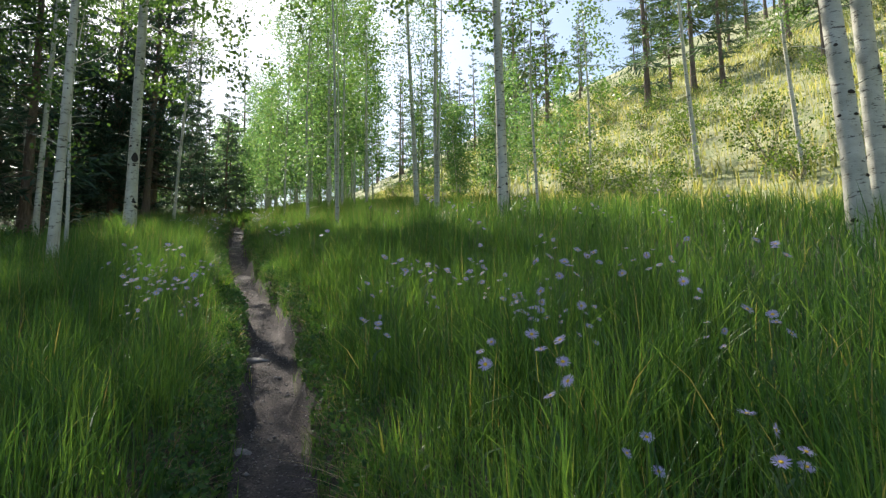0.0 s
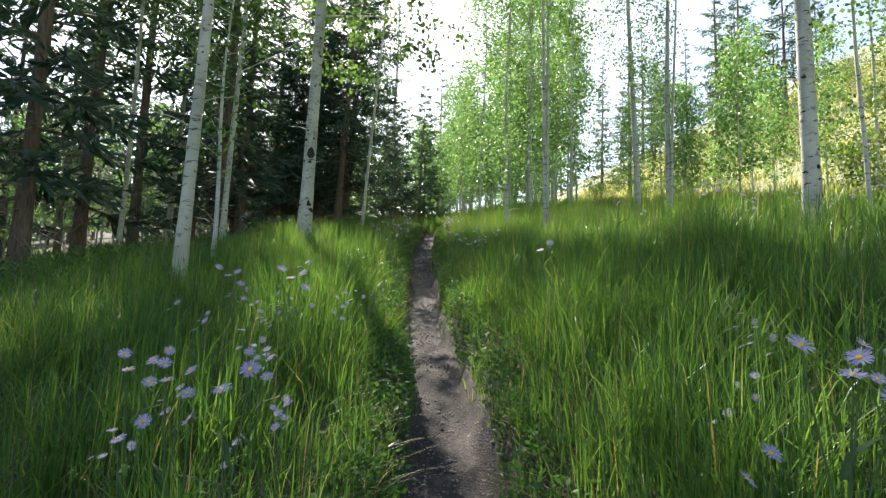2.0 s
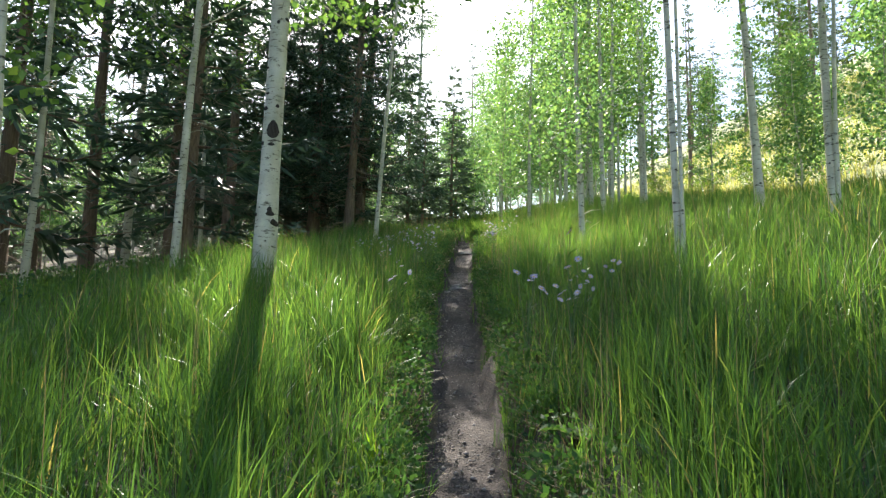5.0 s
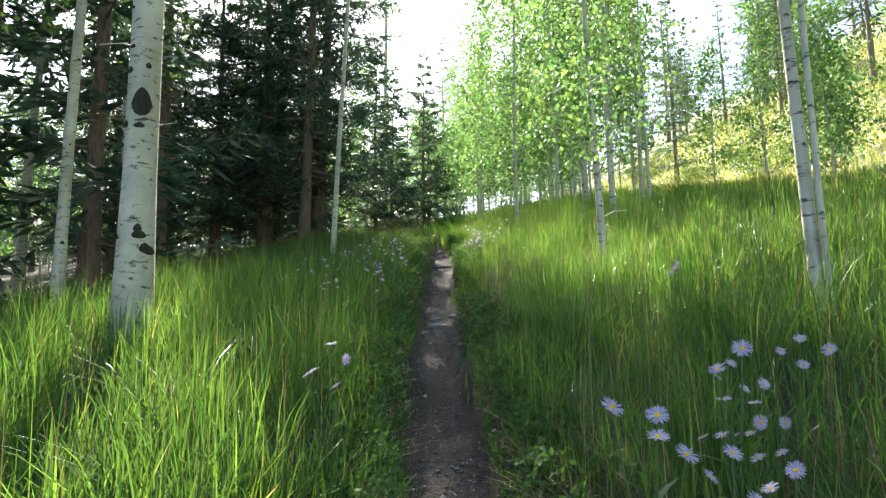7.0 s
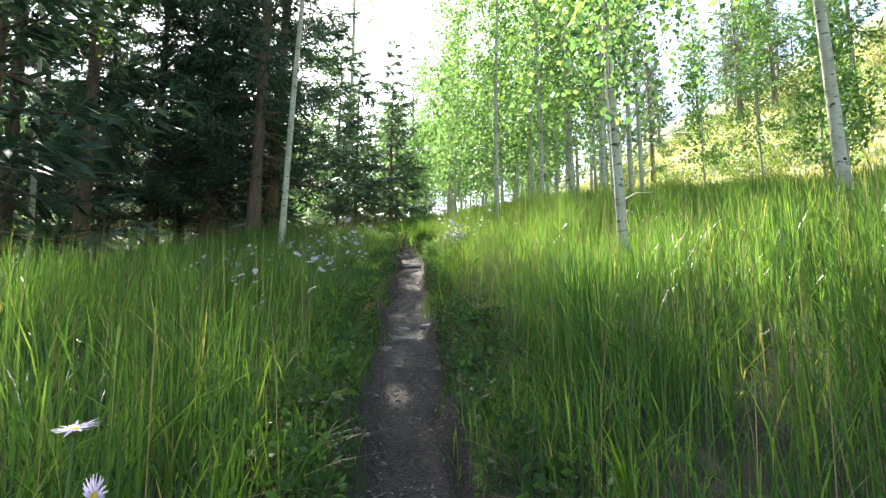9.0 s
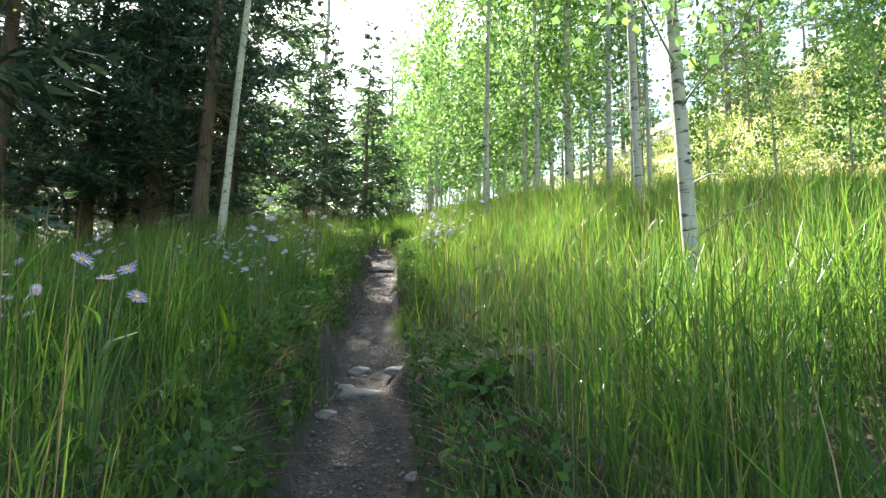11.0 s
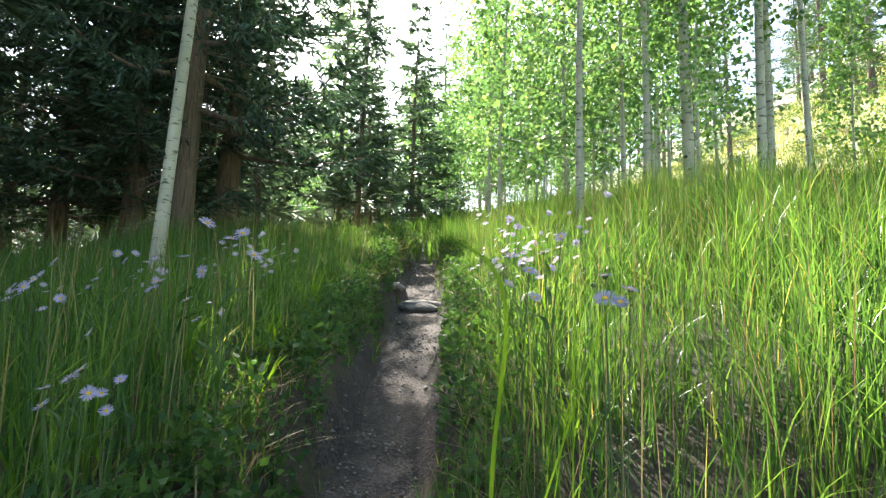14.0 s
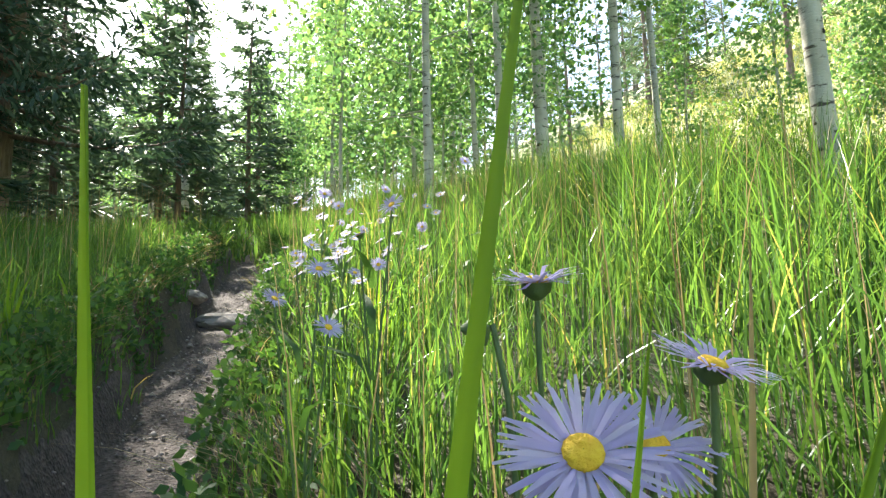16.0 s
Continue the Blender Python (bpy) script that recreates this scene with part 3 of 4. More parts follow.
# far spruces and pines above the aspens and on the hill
# the far spruce's pale needles carry painted haze
far = [spruce("far spruce above the valley, haze put into its grey-green needles", 17, 0.4, 2.4, 1.0, 44, dead=0, twig=1.4, passes=2, mat=HAZE_NEEDLE, group="far conifers"),
       spruce("open-crowned pine on the hilltop", 14, 0.4, 2.8, 4.0, 34, dead=0, twig=1.5, passes=2, mat=PINE_NEEDLE, group="far conifers")]
stand(far[0], float(cx(62)) + 1.0, 62)
stand(far[1], float(cx(40)) + 30.0, 40)
made = 0
for i in range(4000):
    yy = rng.uniform(48, 150)
    dd = rng.uniform(-40, 30)
    xx = float(cx(yy)) + dd
    if made < 48 and free(xx, yy, 4.6):
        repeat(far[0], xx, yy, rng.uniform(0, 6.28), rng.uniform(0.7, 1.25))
        made += 1
made = 0
for i in range(4000):
    yy = rng.uniform(14, 110)
    dd = rng.uniform(24, 80)
    xx = float(cx(yy)) + dd
    if made < 80 and free(xx, yy, 4.2):
        repeat(far[int(rng.random() < 0.6)], xx, yy, rng.uniform(0, 6.28), rng.uniform(0.6, 1.1))
        made += 1

# unseen trees added behind the start of the walk to block sky light
made = 0
for i in range(3000):
    yy = rng.uniform(-34, -5)
    dd = rng.uniform(-30, 26)
    xx = float(cx(yy)) + dd
    if abs(dd) > 2.0 and made < 34 and free(xx, yy, 4.4):
        repeat(far[0] if dd < 6 else tall[i % 2], xx, yy, rng.uniform(0, 6.28), rng.uniform(0.9, 1.1))
        made += 1
# the wood's depth
made = 0
for i in range(5000):
    yy = rng.uniform(4, 70)
    dd = -rng.uniform(24, 60)
    xx = float(cx(yy)) + dd
    if made < 60 and free(xx, yy, 3.4):
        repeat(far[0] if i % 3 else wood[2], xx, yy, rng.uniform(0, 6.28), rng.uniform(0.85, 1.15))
        made += 1

def shrub(label, r, count):
    thing = tagged(new("shrub"), label, "shrub", "shrubs on the hill")
    st, lv = Soup(), Soup()
    ends = []
    for i in range(16):
        az, up = rng.uniform(0, 6.28), rng.uniform(0.5, 1.6)
        e = np.array([math.cos(az), math.sin(az), up]) * r * rng.uniform(0.5, 1.0)
        tube(st, [(0, 0, -0.1), e * 0.5 + (0, 0, 0.1), e], [0.015, 0.01, 0.004], 4)
        ends += [e * t for t in rng.uniform(0.45, 1.1, 6)]
    ends = np.array(ends)
    leaves(lv, ends[rng.integers(0, len(ends), count)] + rng.normal(0, 0.14 * r + 0.04, (count, 3)), rng.uniform(0.05, 0.1, count), 0.0)
    tagged(part("stemwork", st, DEAD_WOOD, thing), kind="stuff")
    tagged(part("foliage", lv, SHRUB_LEAF, thing), kind="stuff")
    return thing


bushes = [shrub("low green shrub on the grassy hillside", 0.9, 700), shrub("spreading olive shrub in dry grass", 1.4, 1050)]
for th, (xx, yy) in zip(bushes, ((6.8, 24.0), (9.5, 27.0))):
    stand(th, xx, yy)
made = 0
for i in range(2000):
    yy = rng.uniform(14, 75)
    dd = rng.uniform(9, 45)
    xx = float(cx(yy)) + dd
    if made < 120 and free(xx, yy, 1.7):
        repeat(bushes[i % 2], xx, yy, rng.uniform(0, 6.28), rng.uniform(0.6, 1.4))
        made += 1

# ---- asters ----
def bloom(parent, p, tilt, r, petals):
    """A flower head: two rings of narrow petals, a yellow domed disc, a green cup."""
    m = Matrix.Translation(p) @ Euler((tilt[0], tilt[1], 0)).to_matrix().to_4x4() @ Matrix.Rotation(rng.uniform(0, 6.28), 4, "Z")
    a = np.linspace(0, 2 * math.pi, petals, endpoint=False) + rng.normal(0, 0.05, petals)
    L = r * rng.uniform(0.86, 1.06, petals)
    lift = rng.normal(0.1, 0.09, petals)
    o = np.stack([np.cos(a), np.sin(a), 0 * a], 1)
    s = np.stack([-np.sin(a), np.cos(a), 0 * a], 1) * (r * 0.062 * 28 / petals + r * 0.018)
    up = np.array([[0, 0, 1.0]])
    rows = []
    for f, w, zz in ((0.22, 0.6, 0), (0.65, 1.0, 0.8), (1.0, 0.45, 0.9)):
        c = o * (L * f)[:, None] + up * (lift * zz * r)[:, None] + up * (rng.normal(0, 0.02, petals) * r)[:, None]
        rows += [c - s * w, c + s * w]
    v = np.stack(rows, 1).reshape(-1, 3)
    i = (np.arange(petals) * 6)[:, None]
    so = Soup()
    so.add(v, np.concatenate([i + [[0, 1, 3, 2]], i + [[2, 3, 5, 4]]]))
    head = part("bloom", so, PETAL, parent, "pale violet ring of narrow petals")
    head.matrix_basis = m
    dome = Soup()
    th = np.linspace(0, 2 * math.pi, 14, endpoint=False)
    ring = [np.stack([np.cos(th) * r * 0.25 * q, np.sin(th) * r * 0.25 * q, 0 * th + z * r], 1) for q, z in ((0.9, -0.04), (1, 0.05), (0.75, 0.11), (0.35, 0.12), (0.02, 0.105))]
    i = (np.arange(4)[:, None] * 14 + np.arange(14)[None, :])
    j = (np.arange(4)[:, None] * 14 + (np.arange(14)[None, :] + 1) % 14)
    dome.add(np.concatenate(ring), np.stack([i, j, j + 14, i + 14], -1).reshape(-1, 4))
    part("disc", dome, DISC, head, "yellow domed flower centre", True)
    cup = Soup()
    tube(cup, [(0, 0, -0.35 * r), (0, 0, -0.2 * r), (0, 0, -0.02 * r)], [0.08 * r, 0.28 * r, 0.3 * r], 8)
    part("calyx", cup, STEM, head)


def aster(label, heads, leafy=6, petals=34, rad=0.026):
    """An aster plant: heads are (x, y, z) from the root."""
    thing = tagged(new("aster_plant"), label, "flower", "asters along the trail")
    st, lv = Soup(), Soup()
    for x, y, z in heads:
        fork = np.array([x * 0.25, y * 0.25, z * 0.55])
        tube(st, [(0, 0, -0.05), fork * (0.6, 0.6, 0.5), fork, (x * 0.8, y * 0.8, z * 0.85), (x, y, z - 0.25 * rad)], [0.003, 0.0028, 0.0025, 0.002, 0.0018], 5)
    part("stem", st, STEM, thing)
    top = max(h[2] for h in heads)
    n = leafy
    base = np.stack([np.zeros(n), np.zeros(n), np.linspace(0.05, top * 0.75, n)], 1)
    blades(lv, base, rng.uniform(0.07, 0.13, n), rng.uniform(0.012, 0.02, n), rng.uniform(0.8, 1.6, n))
    part("leaves", lv, FORB_LEAF, thing)
    for x, y, z in heads:
        bloom(thing, (x, y, z), (rng.normal(0, 0.25) + 0.55, rng.normal(0, 0.25)), rad * rng.uniform(0.9, 1.1), petals)
    return thing


def put(thing, x, y, z):
    thing.matrix_basis = Matrix.Translation((x, y, z))
    return thing


kinds = [aster("pale violet aster with two blooms", [(0.03, 0.02, 0.6), (-0.03, 0.0, 0.55)]),
         aster("pale violet aster with a cluster of blooms", [(0.05, 0.02, 0.6), (-0.05, 0.03, 0.62), (0.0, -0.05, 0.57), (0.07, -0.04, 0.53)]),
         aster("single pale violet aster bloom", [(0.02, 0.0, 0.6)]),
         aster("tall violet aster with three blooms", [(0.03, 0.0, 0.68), (-0.04, 0.02, 0.63), (0.02, -0.06, 0.58)]),
         aster("leafy violet aster with many small blooms", [(0.08, 0.02, 0.6), (-0.06, 0.05, 0.66), (0.0, -0.08, 0.56), (0.1, -0.05, 0.5), (-0.09, -0.04, 0.54)], 10)]
# distance from the trail's middle, y, height of the blooms
SPOTS = [(0.97, 1.94, 0.62), (1.04, 2.2, 0.7), (0.75, 2.1, 0.7), (1.0, 1.5, 0.5), (1.3, 1.4, 0.55), (1.0, 5.05, 0.7), (0.72, 4.8, 0.75), (-0.72, 5.0, 0.75), (-0.63, 4.5, 0.7), (0.76, 4.6, 0.5),
         (-1.12, 6.9, 0.7), (-0.85, 7.7, 0.6), (0.9, 8.4, 0.75), (1.74, 9.1, 0.8), (-0.55, 8.7, 0.45), (0.45, 12.5, 0.65), (0.62, 12.45, 0.7), (0.85, 12.9, 0.72), (0.95, 13.55, 0.75), (-0.58, 13.3, 0.7),
         (-0.59, 15.84, 0.5), (-0.45, 17.05, 0.7), (-0.55, 17.4, 0.72), (0.62, 18.0, 0.52), (-0.62, 19.7, 0.62), (-0.5, 19.8, 0.6), (0.55, 20.2, 0.7), (0.7, 20.5, 0.68)]
for i, (dd, yy, hh) in enumerate(SPOTS):
    xx = float(cx(yy)) + dd
    k = min(1.25, max(0.72, hh / 0.6))
    if i < 5:
        stand(kinds[i], xx, yy, 0.4 * i - 0.8, k, 0.0)
    else:
        repeat(kinds[(i * 2 + 1) % 5], xx, yy, math.sin(i * 1.3), k, 0.0)
for mid_d, mid_y, sd, n in ((1.3, 3.2, 0.6, 16), (1.6, 5.2, 0.8, 20), (-1.1, 5.5, 0.4, 10), (-1.4, 7.2, 0.5, 16), (0.9, 13.1, 0.35, 8), (3.5, 9.5, 1.5, 10), (-1.1, 16.6, 0.6, 14),
                           (-1.2, 18.6, 0.6, 20), (-1.5, 20.2, 0.6, 24), (-0.7, 18.9, 0.25, 7), (0.6, 21.6, 0.3, 8), (0.7, 20.9, 0.3, 8), (0.9, 22.2, 0.4, 10), (-1.0, 21.8, 0.5, 8), (2.2, 3.0, 0.9, 12), (5.0, 9.5, 1.5, 10)):
    for i in range(n):
        yy = mid_y + rng.normal(0, sd)
        dd = mid_d + rng.normal(0, sd * 0.7)
        if abs(dd) > 0.42 and not (16.5 < yy < 19.9 and 0 < dd < 1.4):
            repeat(kinds[int(rng.integers(0, 5))], float(cx(yy)) + dd, yy, rng.uniform(-0.9, 0.9), rng.uniform(0.75, 1.05) * (0.78 if mid_d < 0 and mid_y > 16 else 1.0), 0.0)
# the tall aster beside which the walk ends
root = (-5.71, 19.47)
gz = float(land(*root))
hero = tagged(new("aster_plant"), "large violet aster with open yellow-centred blooms", "flower", "asters along the trail")
hero.matrix_basis = Matrix.Translation((*root, gz))
HEADS = [(-5.74, 19.475, 5.278, 0.1, 0.0, 0.024), (-5.736, 19.376, 5.221, 0.85, 0.05, 0.0245), (-5.686, 19.415, 5.243, 0.25, 0.3, 0.0205), (-5.706, 19.42, 5.216, 0.75, 0.3, 0.022)]
for x, y, z, ta, tb, rr in HEADS:
    x, y, z = x - root[0], y - root[1], z - gz
    st = Soup()
    drop = np.array([0.0, 0.35 * math.sin(ta), -math.cos(ta)]) * rr * 0.8
    e = np.array([x, y, z]) + drop
    tube(st, [(x * 0.2, y * 0.2, -0.05), (x * 0.5, y * 0.4, z * 0.4), (e[0] * 0.9, e[1] * 0.8 + 0.01, z * 0.8), e + drop, e, (x, y, z)], [0.002, 0.0018, 0.0014, 0.0014, 0.0016, 0.001], 6)
    part("stem", st, STEM, hero, smooth=True)
    bloom(hero, (x, y, z), (ta, tb), rr, 74)
bud = Soup()
b0 = np.array((-5.766, 19.488, 5.256)) - (*root, gz)
tube(bud, [b0 + (0, 0, -0.006), b0, b0 + (-0.004, 0, 0.003), b0 + (-0.009, 0, 0.002)], [0.003, 0.006, 0.0055, 0.001], 8)
part("bud", bud, STEM, hero, "nodding green bud", True)
st = Soup()
tube(st, [(0, 0, -0.05), b0 * (0.5, 0.5, 0.6), b0 + (0.012, 0, -0.03), b0 + (0.006, 0, 0.004), b0], [0.002, 0.002, 0.0016, 0.0014, 0.001], 5)
part("stem", st, STEM, hero, smooth=True)

# ---- leafy plants, rocks, pebbles ----
def rosette(label, n, size):
    thing = tagged(new("broadleaf_plant"), label, "plant", "leafy plants along the trail")
    for i in range(n):
        az, r = i * 2.4, rng.uniform(0.6, 1.1) * size
        u = np.linspace(0, 1, 6)
        c = np.stack([np.cos(az) * u * r, np.sin(az) * u * r, r * (0.75 * u - 0.55 * u * u) + 0.04], 1)
        s = np.array([-math.sin(az), math.cos(az), 0.0])
        w = 0.26 * r * np.sin(np.clip(u * 1.05 + 0.03, 0, 1) * math.pi) ** 0.8
        so = Soup()
        so.add(np.concatenate([c - s * w[:, None] + (0, 0, 0.1 * r) * (w[:, None] > 0.02), c, c + s * w[:, None] + (0, 0, 0.1 * r) * (w[:, None] > 0.02)]),
               np.array([[k + o, k + 1 + o, k + 7 + o, k + 6 + o] for k in range(5) for o in (0, 6)]))
        part("leaf", so, FORB_LEAF, thing, smooth=True)
    return thing


rosettes = [rosette("broad-leaved green plant on the trail's edge", 8, 0.16), rosette("small leafy plant by the dirt", 11, 0.1)]
for th, (dd, yy) in zip(rosettes, ((-0.5, 7.7), (0.55, 14.2))):
    stand(th, float(cx(yy)) + dd, yy, sink=0.0)
for i in range(70):
    yy = rng.uniform(1.0, 24)
    dd = rng.choice((-1, 1)) * rng.uniform(0.4, 0.62)
    if not (17.8 < yy < 19.6 and dd > 0):
        repeat(rosettes[i % 2], float(cx(yy)) + dd, yy, rng.uniform(0, 6.28), rng.uniform(0.6, 1.3), 0.0)


def tuft(label, n, h):
    thing = tagged(new("grass_tuft"), label, "grass", "bright grass tufts on the banks")
    for i in range(n):
        so = Soup()
        a = rng.uniform(0, 6.28)
        blades(so, np.array([[math.cos(a) * 0.03, math.sin(a) * 0.03, -0.02]]), np.array([h * rng.uniform(0.6, 1.1)]), np.array([rng.uniform(0.008, 0.014)]), np.array([rng.uniform(0.15, 0.6)]), True, np.array([a]))
        part("blade", so, LIT_BROAD_BLADE, thing)
    return thing


tufts = [tuft("bright wide-bladed grass tuft on the bank", 16, 0.36), tuft("small bright green grass tuft by the trail", 11, 0.26)]
for th, (dd, yy) in zip(tufts, ((-0.62, 20.6), (-0.9, 20.2))):
    stand(th, float(cx(yy)) + dd, yy, sink=0.0)
for i in range(46):
    yy = rng.choice((20.4, 20.9, 17.8, 21.5, 14.2, 8.6, 10.2)) + rng.normal(0, 0.5)
    dd = -rng.uniform(0.4, 1.2) if rng.random() < 0.7 else rng.uniform(0.5, 1.0)
    if not (17.2 < yy < 19.9 and dd > 0):
        repeat(tufts[i % 2], float(cx(yy)) + dd, yy, rng.uniform(0, 6.28), rng.uniform(0.8, 1.25), 0.0)
for dd, yy, k in ((0.5, 17.1, 1.5), (0.62, 17.3, 1.2), (-0.42, 8.0, 1.3), (0.45, 13.2, 1.2), (-0.55, 14.0, 1.1)):
    repeat(rosettes[0], float(cx(yy)) + dd, yy, yy, k, 0.0)


def rock(label, size, flat):
    bm = bmesh.new()
    bmesh.ops.create_icosphere(bm, subdivisions=3, radius=1.0)
    off = rng.uniform(0, 50)
    for v in bm.verts:
        v.co *= 1 + 0.35 * noise.noise(v.co * 1.1 + Vector((off, 0, 0))) + 0.1 * noise.noise(v.co * 3.5)
        v.co = Vector((v.co.x * size, v.co.y * size * 0.7, v.co.z * size * flat))
    me = bpy.data.meshes.new("rock")
    bm.to_mesh(me)
    bm.free()
    me.materials.append(ROCK)
    return tagged(new("rock", me), label, "rock", "stones in the trail")


rocks = [rock("flat grey stone forming a step in the trail", 0.24, 0.3), rock("small grey stone in the dirt", 0.08, 0.5), rock("flat grey stone set in the dirt", 0.13, 0.3)]
stand(rocks[0], -7.62, 23.6, 0.2, sink=-0.02)
stand(rocks[1], -6.1, 18.5, 0.5, sink=-0.01)
stand(rocks[2], -5.9, 17.93, 0.9, sink=0.0)
for k, xx, yy, sc, tn in ((0, -7.35, 23.75, 0.6, 1.0), (0, -7.95, 23.7, 0.7, 2.0), (2, -6.05, 18.1, 0.8, 2.0), (2, -5.75, 18.2, 0.7, 0.2), (1, -5.95, 17.6, 0.8, 1.0), (2, -1.9, 6.3, 1.2, 0.5), (2, -1.3, 4.0, 0.9, 2.5),
                         (1, -3.2, 10.2, 0.7, 0.1), (1, -4.4, 13.9, 0.6, 0.1), (1, -5.3, 16.9, 0.5, 0.7), (1, -6.3, 19.6, 0.5, 0.3)):
    repeat(rocks[k], xx, yy, tn, sc, 0.01)

soup = Soup()
n = 5200
py = rng.uniform(0, 27, n)
pd = np.clip(rng.normal(0, 0.17, n), -0.4, 0.4)
px = cx(py) + pd
pz = land(px, py) + 0.006
r = rng.uniform(0.004, 0.014, n) * (1 + 1.2 * (rng.random(n) < 0.05))
octa = np.array([(1, 0, 0), (0, 1, 0), (-1, 0, 0), (0, -1, 0), (0, 0, 0.7), (0, 0, -0.5)], float)
v = octa[None] * rng.uniform(0.6, 1.2, (n, 6, 1)) * r[:, None, None] + np.stack([px, py, pz], 1)[:, None, :]
of = np.array([[0, 1, 4], [1, 2, 4], [2, 3, 4], [3, 0, 4], [1, 0, 5], [2, 1, 5], [3, 2, 5], [0, 3, 5]])
soup.add(v.reshape(-1, 3), (of[None] + (np.arange(n) * 6)[:, None, None]).reshape(-1, 3))
tagged(new("pebbles", soup.mesh("pebbles", ROCK)), "loose grit and small pebbles on the trail", "pebbles", kind="stuff")

# ---- grass ----
def worn(x, y):
    """Where feet have pressed the grass beside the trail's end."""
    mid = np.interp(y, [16.9, 17.8, 18.4, 19.4], [-5.4, -5.6, -5.79, -5.76])
    return (np.abs(x - mid) < 0.2) & (y > 16.9) & (y < 19.4)


def scatter(n, d0, d1, y0, y1):
    y = rng.uniform(y0, y1, n)
    d = rng.uniform(d0, d1, n)
    # tufts: pull the blades towards centres
    c = 0.09
    d = d + 0.35 * (np.round(d / c) * c + 0.03 * np.sin(y * 40) - d)
    x = cx(y) + d
    return x, y, d


def lawn(soup, n, d0, d1, y0, y1, h0, h1, w0, w1, fine, keep_edge=0.25):
    x, y, d = scatter(n, d0, d1, y0, y1)
    tuft = 0.5 + 0.5 * np.sin(x * 5.1 + 1.3 * np.sin(y * 3.7)) * np.sin(y * 4.3 + 1.1 * np.sin(x * 2.9))
    ok = (np.abs(d) > (keep_edge + 0.06 * np.sin(y * 3.1) + 0.05 * np.sin(y * 7.7 + d)) * np.clip((27.5 - y) / 2, 0, 1)) & (rng.random(n) < 0.2 + 0.8 * tuft)
    bare = np.exp(-((y - 18.0) / 0.9) ** 2 - ((d - 0.7) / 0.3) ** 2) + np.exp(-((y - 19.05) / 0.45) ** 2 - ((d - 0.55) / 0.35) ** 2)
    ok &= rng.random(n) > 0.97 * np.minimum(bare, 1)
    ok &= ~worn(x, y)
    x, y, d, tuft = x[ok], y[ok], d[ok], tuft[ok]
    m = len(x)
    edge = np.where(y > 26, 0.9, np.clip((np.abs(d) - 0.1) / 0.75, 0.35, 1))
    h = rng.uniform(h0, h1, m) * (0.55 + 0.65 * tuft) * edge * (1 + 0.15 * np.sin(x * 0.9 + y * 0.5))
    base = np.stack([x, y, land(x, y) - 0.02], 1)
    blades(soup, base, h, rng.uniform(w0, w1, m), np.abs(rng.normal(0.3, 0.38, m)), fine)


soup = Soup()
lawn(soup, 150000, 0.2, 3.6, -0.5, 28, 0.26, 0.74, 0.0035, 0.008, True)
lawn(soup, 16000, 0.25, 3.6, -0.5, 13, 0.3, 0.6, 0.008, 0.014, True)
lawn(soup, 112000, -3.6, -0.2, -0.5, 28, 0.24, 0.66, 0.004, 0.009, True)
lawn(soup, 16000, -3.6, -0.25, -0.5, 14, 0.26, 0.52, 0.008, 0.014, True)
lawn(soup, 90000, 3.6, 11, -0.5, 40, 0.3, 0.68, 0.009, 0.018, False)
lawn(soup, 60000, -9, -3.6, -0.5, 40, 0.25, 0.55, 0.009, 0.018, False)
lawn(soup, 16000, 0.0, 8, 26, 48, 0.35, 0.7, 0.015, 0.03, False)
lawn(soup, 9000, -4, 0.0, 26, 48, 0.3, 0.6, 0.015, 0.03, False)
tagged(new("meadow_grass", soup.mesh("meadow_grass", GRASS)), "dense tall green meadow grass", "grass", kind="stuff")
soup = Soup()
lawn(soup, 80000, 8, 45, 0, 80, 0.3, 0.75, 0.03, 0.07, False)
tagged(new("hill_grass", soup.mesh("hill_grass", HILL_GRASS)), "sunlit yellow-green grass on the hillside", "grass", kind="stuff")
# bowed dry blades and litter on the banks
soup = Soup()
for sg in (-1, 1):
    n = 3800
    y = rng.uniform(0, 27, n)
    d = sg * rng.uniform(0.33, 0.75, n)
    x = cx(y) + d
    clear = ~worn(x, y)
    x, y, n = x[clear], y[clear], int(clear.sum())
    blades(soup, np.stack([x, y, land(x, y)], 1), rng.uniform(0.08, 0.3, n), rng.uniform(0.003, 0.006, n), rng.uniform(0.8, 1.9, n), True, rng.normal(0 if sg < 0 else math.pi, 0.9, n))
n = 3200
y = 2 + 25 * np.sqrt(rng.uniform(0, 1, n))
d = rng.uniform(0.5, 4, n) * rng.choice((-1, 1), n, p=(0.4, 0.6))
x = cx(y) + d
clear = ~worn(x, y)
x, y, n = x[clear], y[clear], int(clear.sum())
blades(soup, np.stack([x, y, land(x, y)], 1), rng.uniform(0.55, 0.9, n), np.full(n, 0.003), np.abs(rng.normal(0.1, 0.1, n)))
tagged(new("dry_grass", soup.mesh("dry_grass", STRAW)), "dry bowed straw on the banks and seed stalks", "grass", kind="stuff")
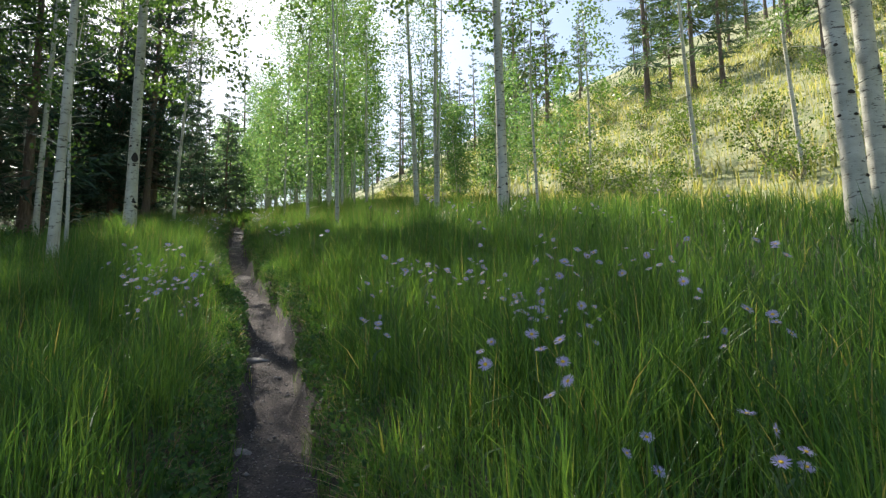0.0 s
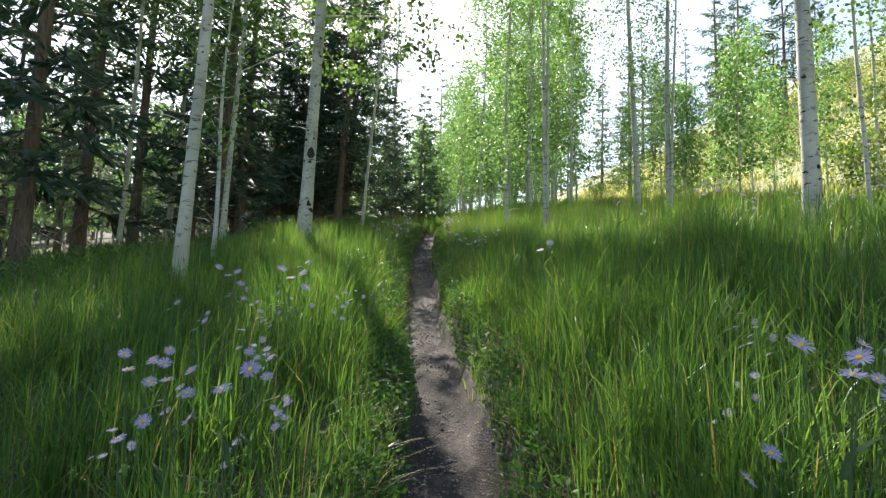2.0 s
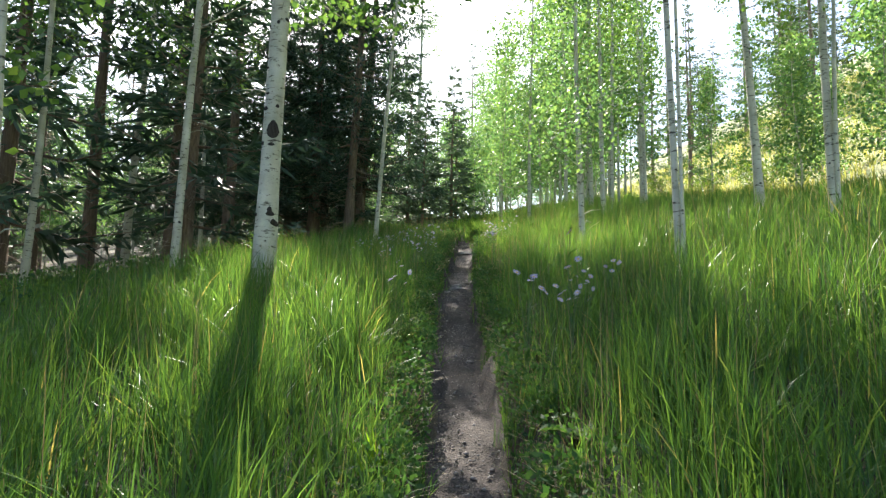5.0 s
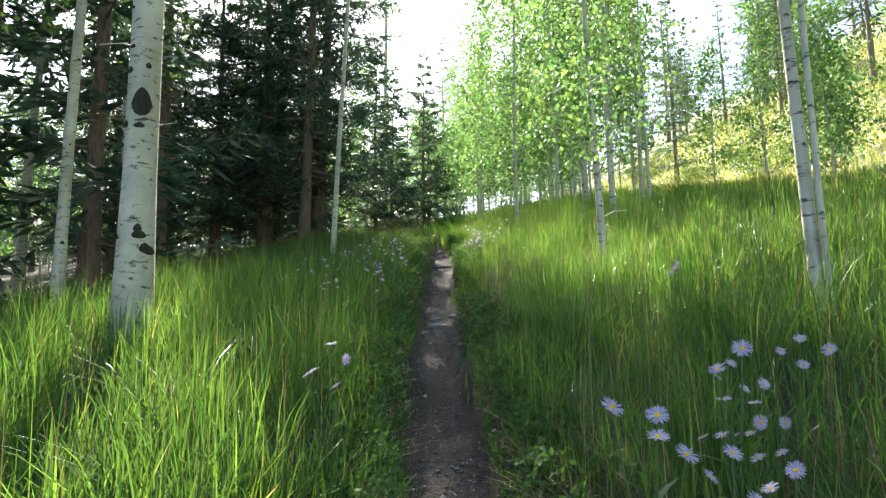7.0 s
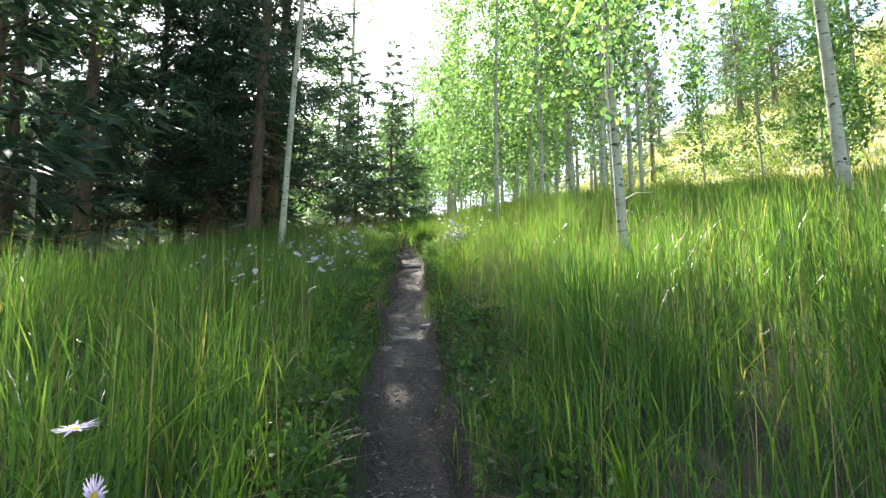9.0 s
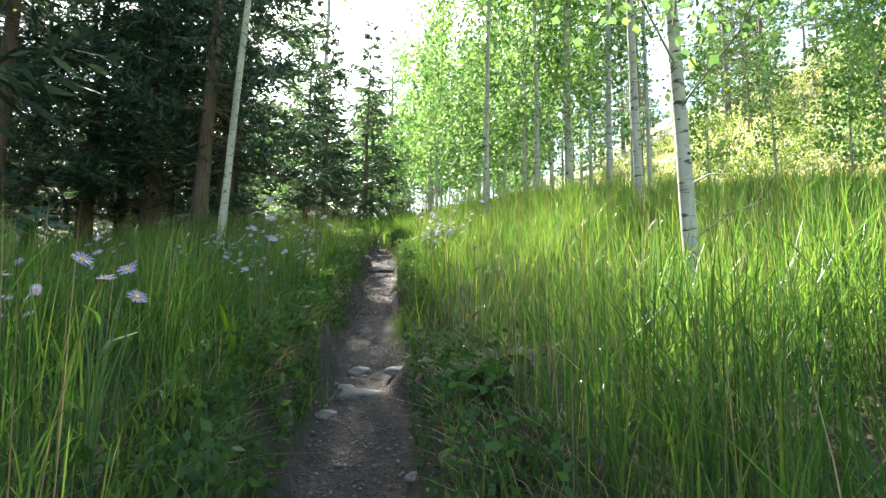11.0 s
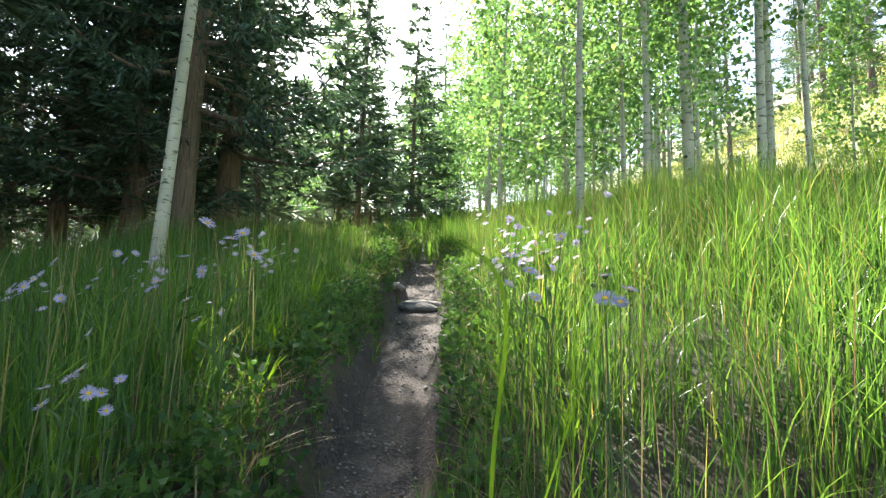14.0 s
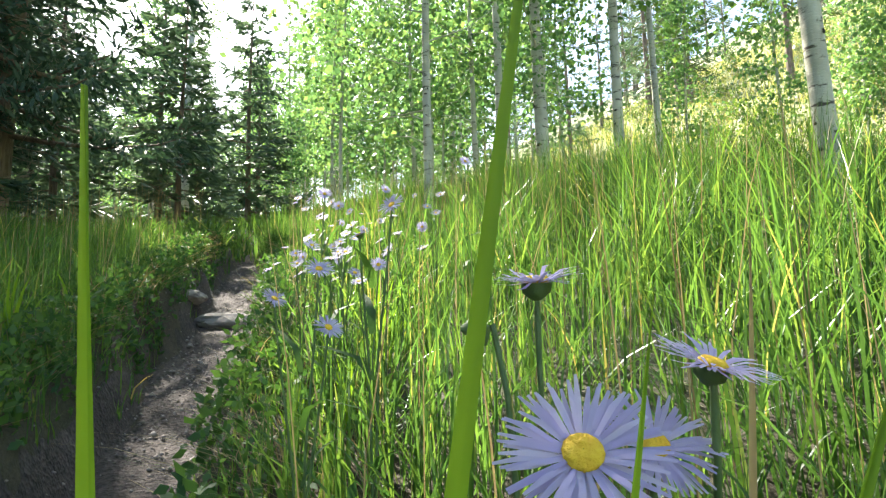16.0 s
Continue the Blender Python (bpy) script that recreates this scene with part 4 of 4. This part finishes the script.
# small leafy undergrowth on the banks and at the wood's edge
soup = Soup()
n = 44000
y = rng.uniform(0, 27, n)
cl = np.round(y * 2.2) / 2.2 + rng.normal(0, 0.09, n)
d = rng.choice((-1, 1), n, p=(0.6, 0.4)) * (0.25 + np.abs(rng.normal(0, 0.2, n)))
keep = ~((cl > 18.2) & (cl < 19.8) & (d > 0.2))
cl, d = cl[keep], d[keep]
n = len(cl)
x = cx(cl) + d
leaves(soup, np.stack([x, cl, land(x, cl) + rng.uniform(0, 0.2, n)], 1), rng.uniform(0.02, 0.05, n), -0.3, 0.6)
n = 16000
y = rng.uniform(8, 45, n)
d = -rng.uniform(5, 14, n)
c = np.round(d * 1.4) / 1.4 + rng.normal(0, 0.15, n)
x = cx(y) + c
leaves(soup, np.stack([x, y, land(x, y) + rng.uniform(0, 0.45, n)], 1), rng.uniform(0.05, 0.11, n), -0.3, 0.6)
tagged(new("undergrowth", soup.mesh("undergrowth", FORB_LEAF)), "low leafy undergrowth on banks and wood's edge", "plants", kind="stuff")


def tall_blade(label, foot, tip, width, bow, mat=None, late=1.0):
    """One blade close to the eye, creased along its middle; late > 1 bends it nearer its tip."""
    mat = mat or LIT_BROAD_BLADE
    soup = Soup()
    k = 22
    u = np.linspace(0, 1, k)
    foot, tip, bow = np.array(foot), np.array(tip), np.array(bow)
    p = foot + (tip - foot) * u[:, None] + bow * np.sin(u ** late * math.pi)[:, None]
    w = width / 2 * np.minimum(1, (1 - u) * 12.0 + 0.06) * (1 + 0.06 * np.sin(u * 37))
    s = np.array([0.95, 0.25, 0.0 if late == 1 else 0.25])
    crease = np.array([0.0, 1.0, 0.0]) * width * 0.15
    i = np.arange(k - 1)
    soup.add(np.concatenate([p - s * w[:, None], p + crease, p + s * w[:, None]]),
             np.concatenate([np.stack([i + o, i + 1 + o, i + 1 + o + k, i + o + k], 1) for o in (0, k)]))
    return tagged(new("tall_grass", soup.mesh("tall_grass", mat, True)), label, "grass")


tall_blade("broad bright green grass blade beside the asters", (-5.905, 19.36, 4.36), (-5.752, 19.247, 5.315), 0.0027, (0, 0, 0))
tall_blade("green grass blade before a violet bloom", (-5.85, 19.40, 4.36), (-5.73, 19.309, 5.262), 0.003, (0, 0, 0))
tall_blade("bright grass blade leaning over the asters", (-6.0, 19.345, 4.36), (-5.704, 19.273, 5.264), 0.0045, (0, 0, 0))
tall_blade("browning grass blade with a blunt tip", (-5.806, 19.345, 4.36), (-5.78, 19.217, 5.267), 0.003, (0, 0, 0))
tall_blade("thin grass stalk beside the trail", (-5.875, 19.343, 4.36), (-5.811, 19.219, 5.29), 0.0015, (0, 0, 0))
tall_blade("bright grass blade bowed over the trail", (-5.87, 19.2, 4.36), (-6.019, 19.06, 5.318), 0.008, (0.105, 0.0, 0.05), late=3.6)
tall_blade("dry pale grass stalk beside the asters", (-5.677, 19.575, 4.36), (-5.659, 19.441, 5.298), 0.0034, (0, 0, 0), STRAW)
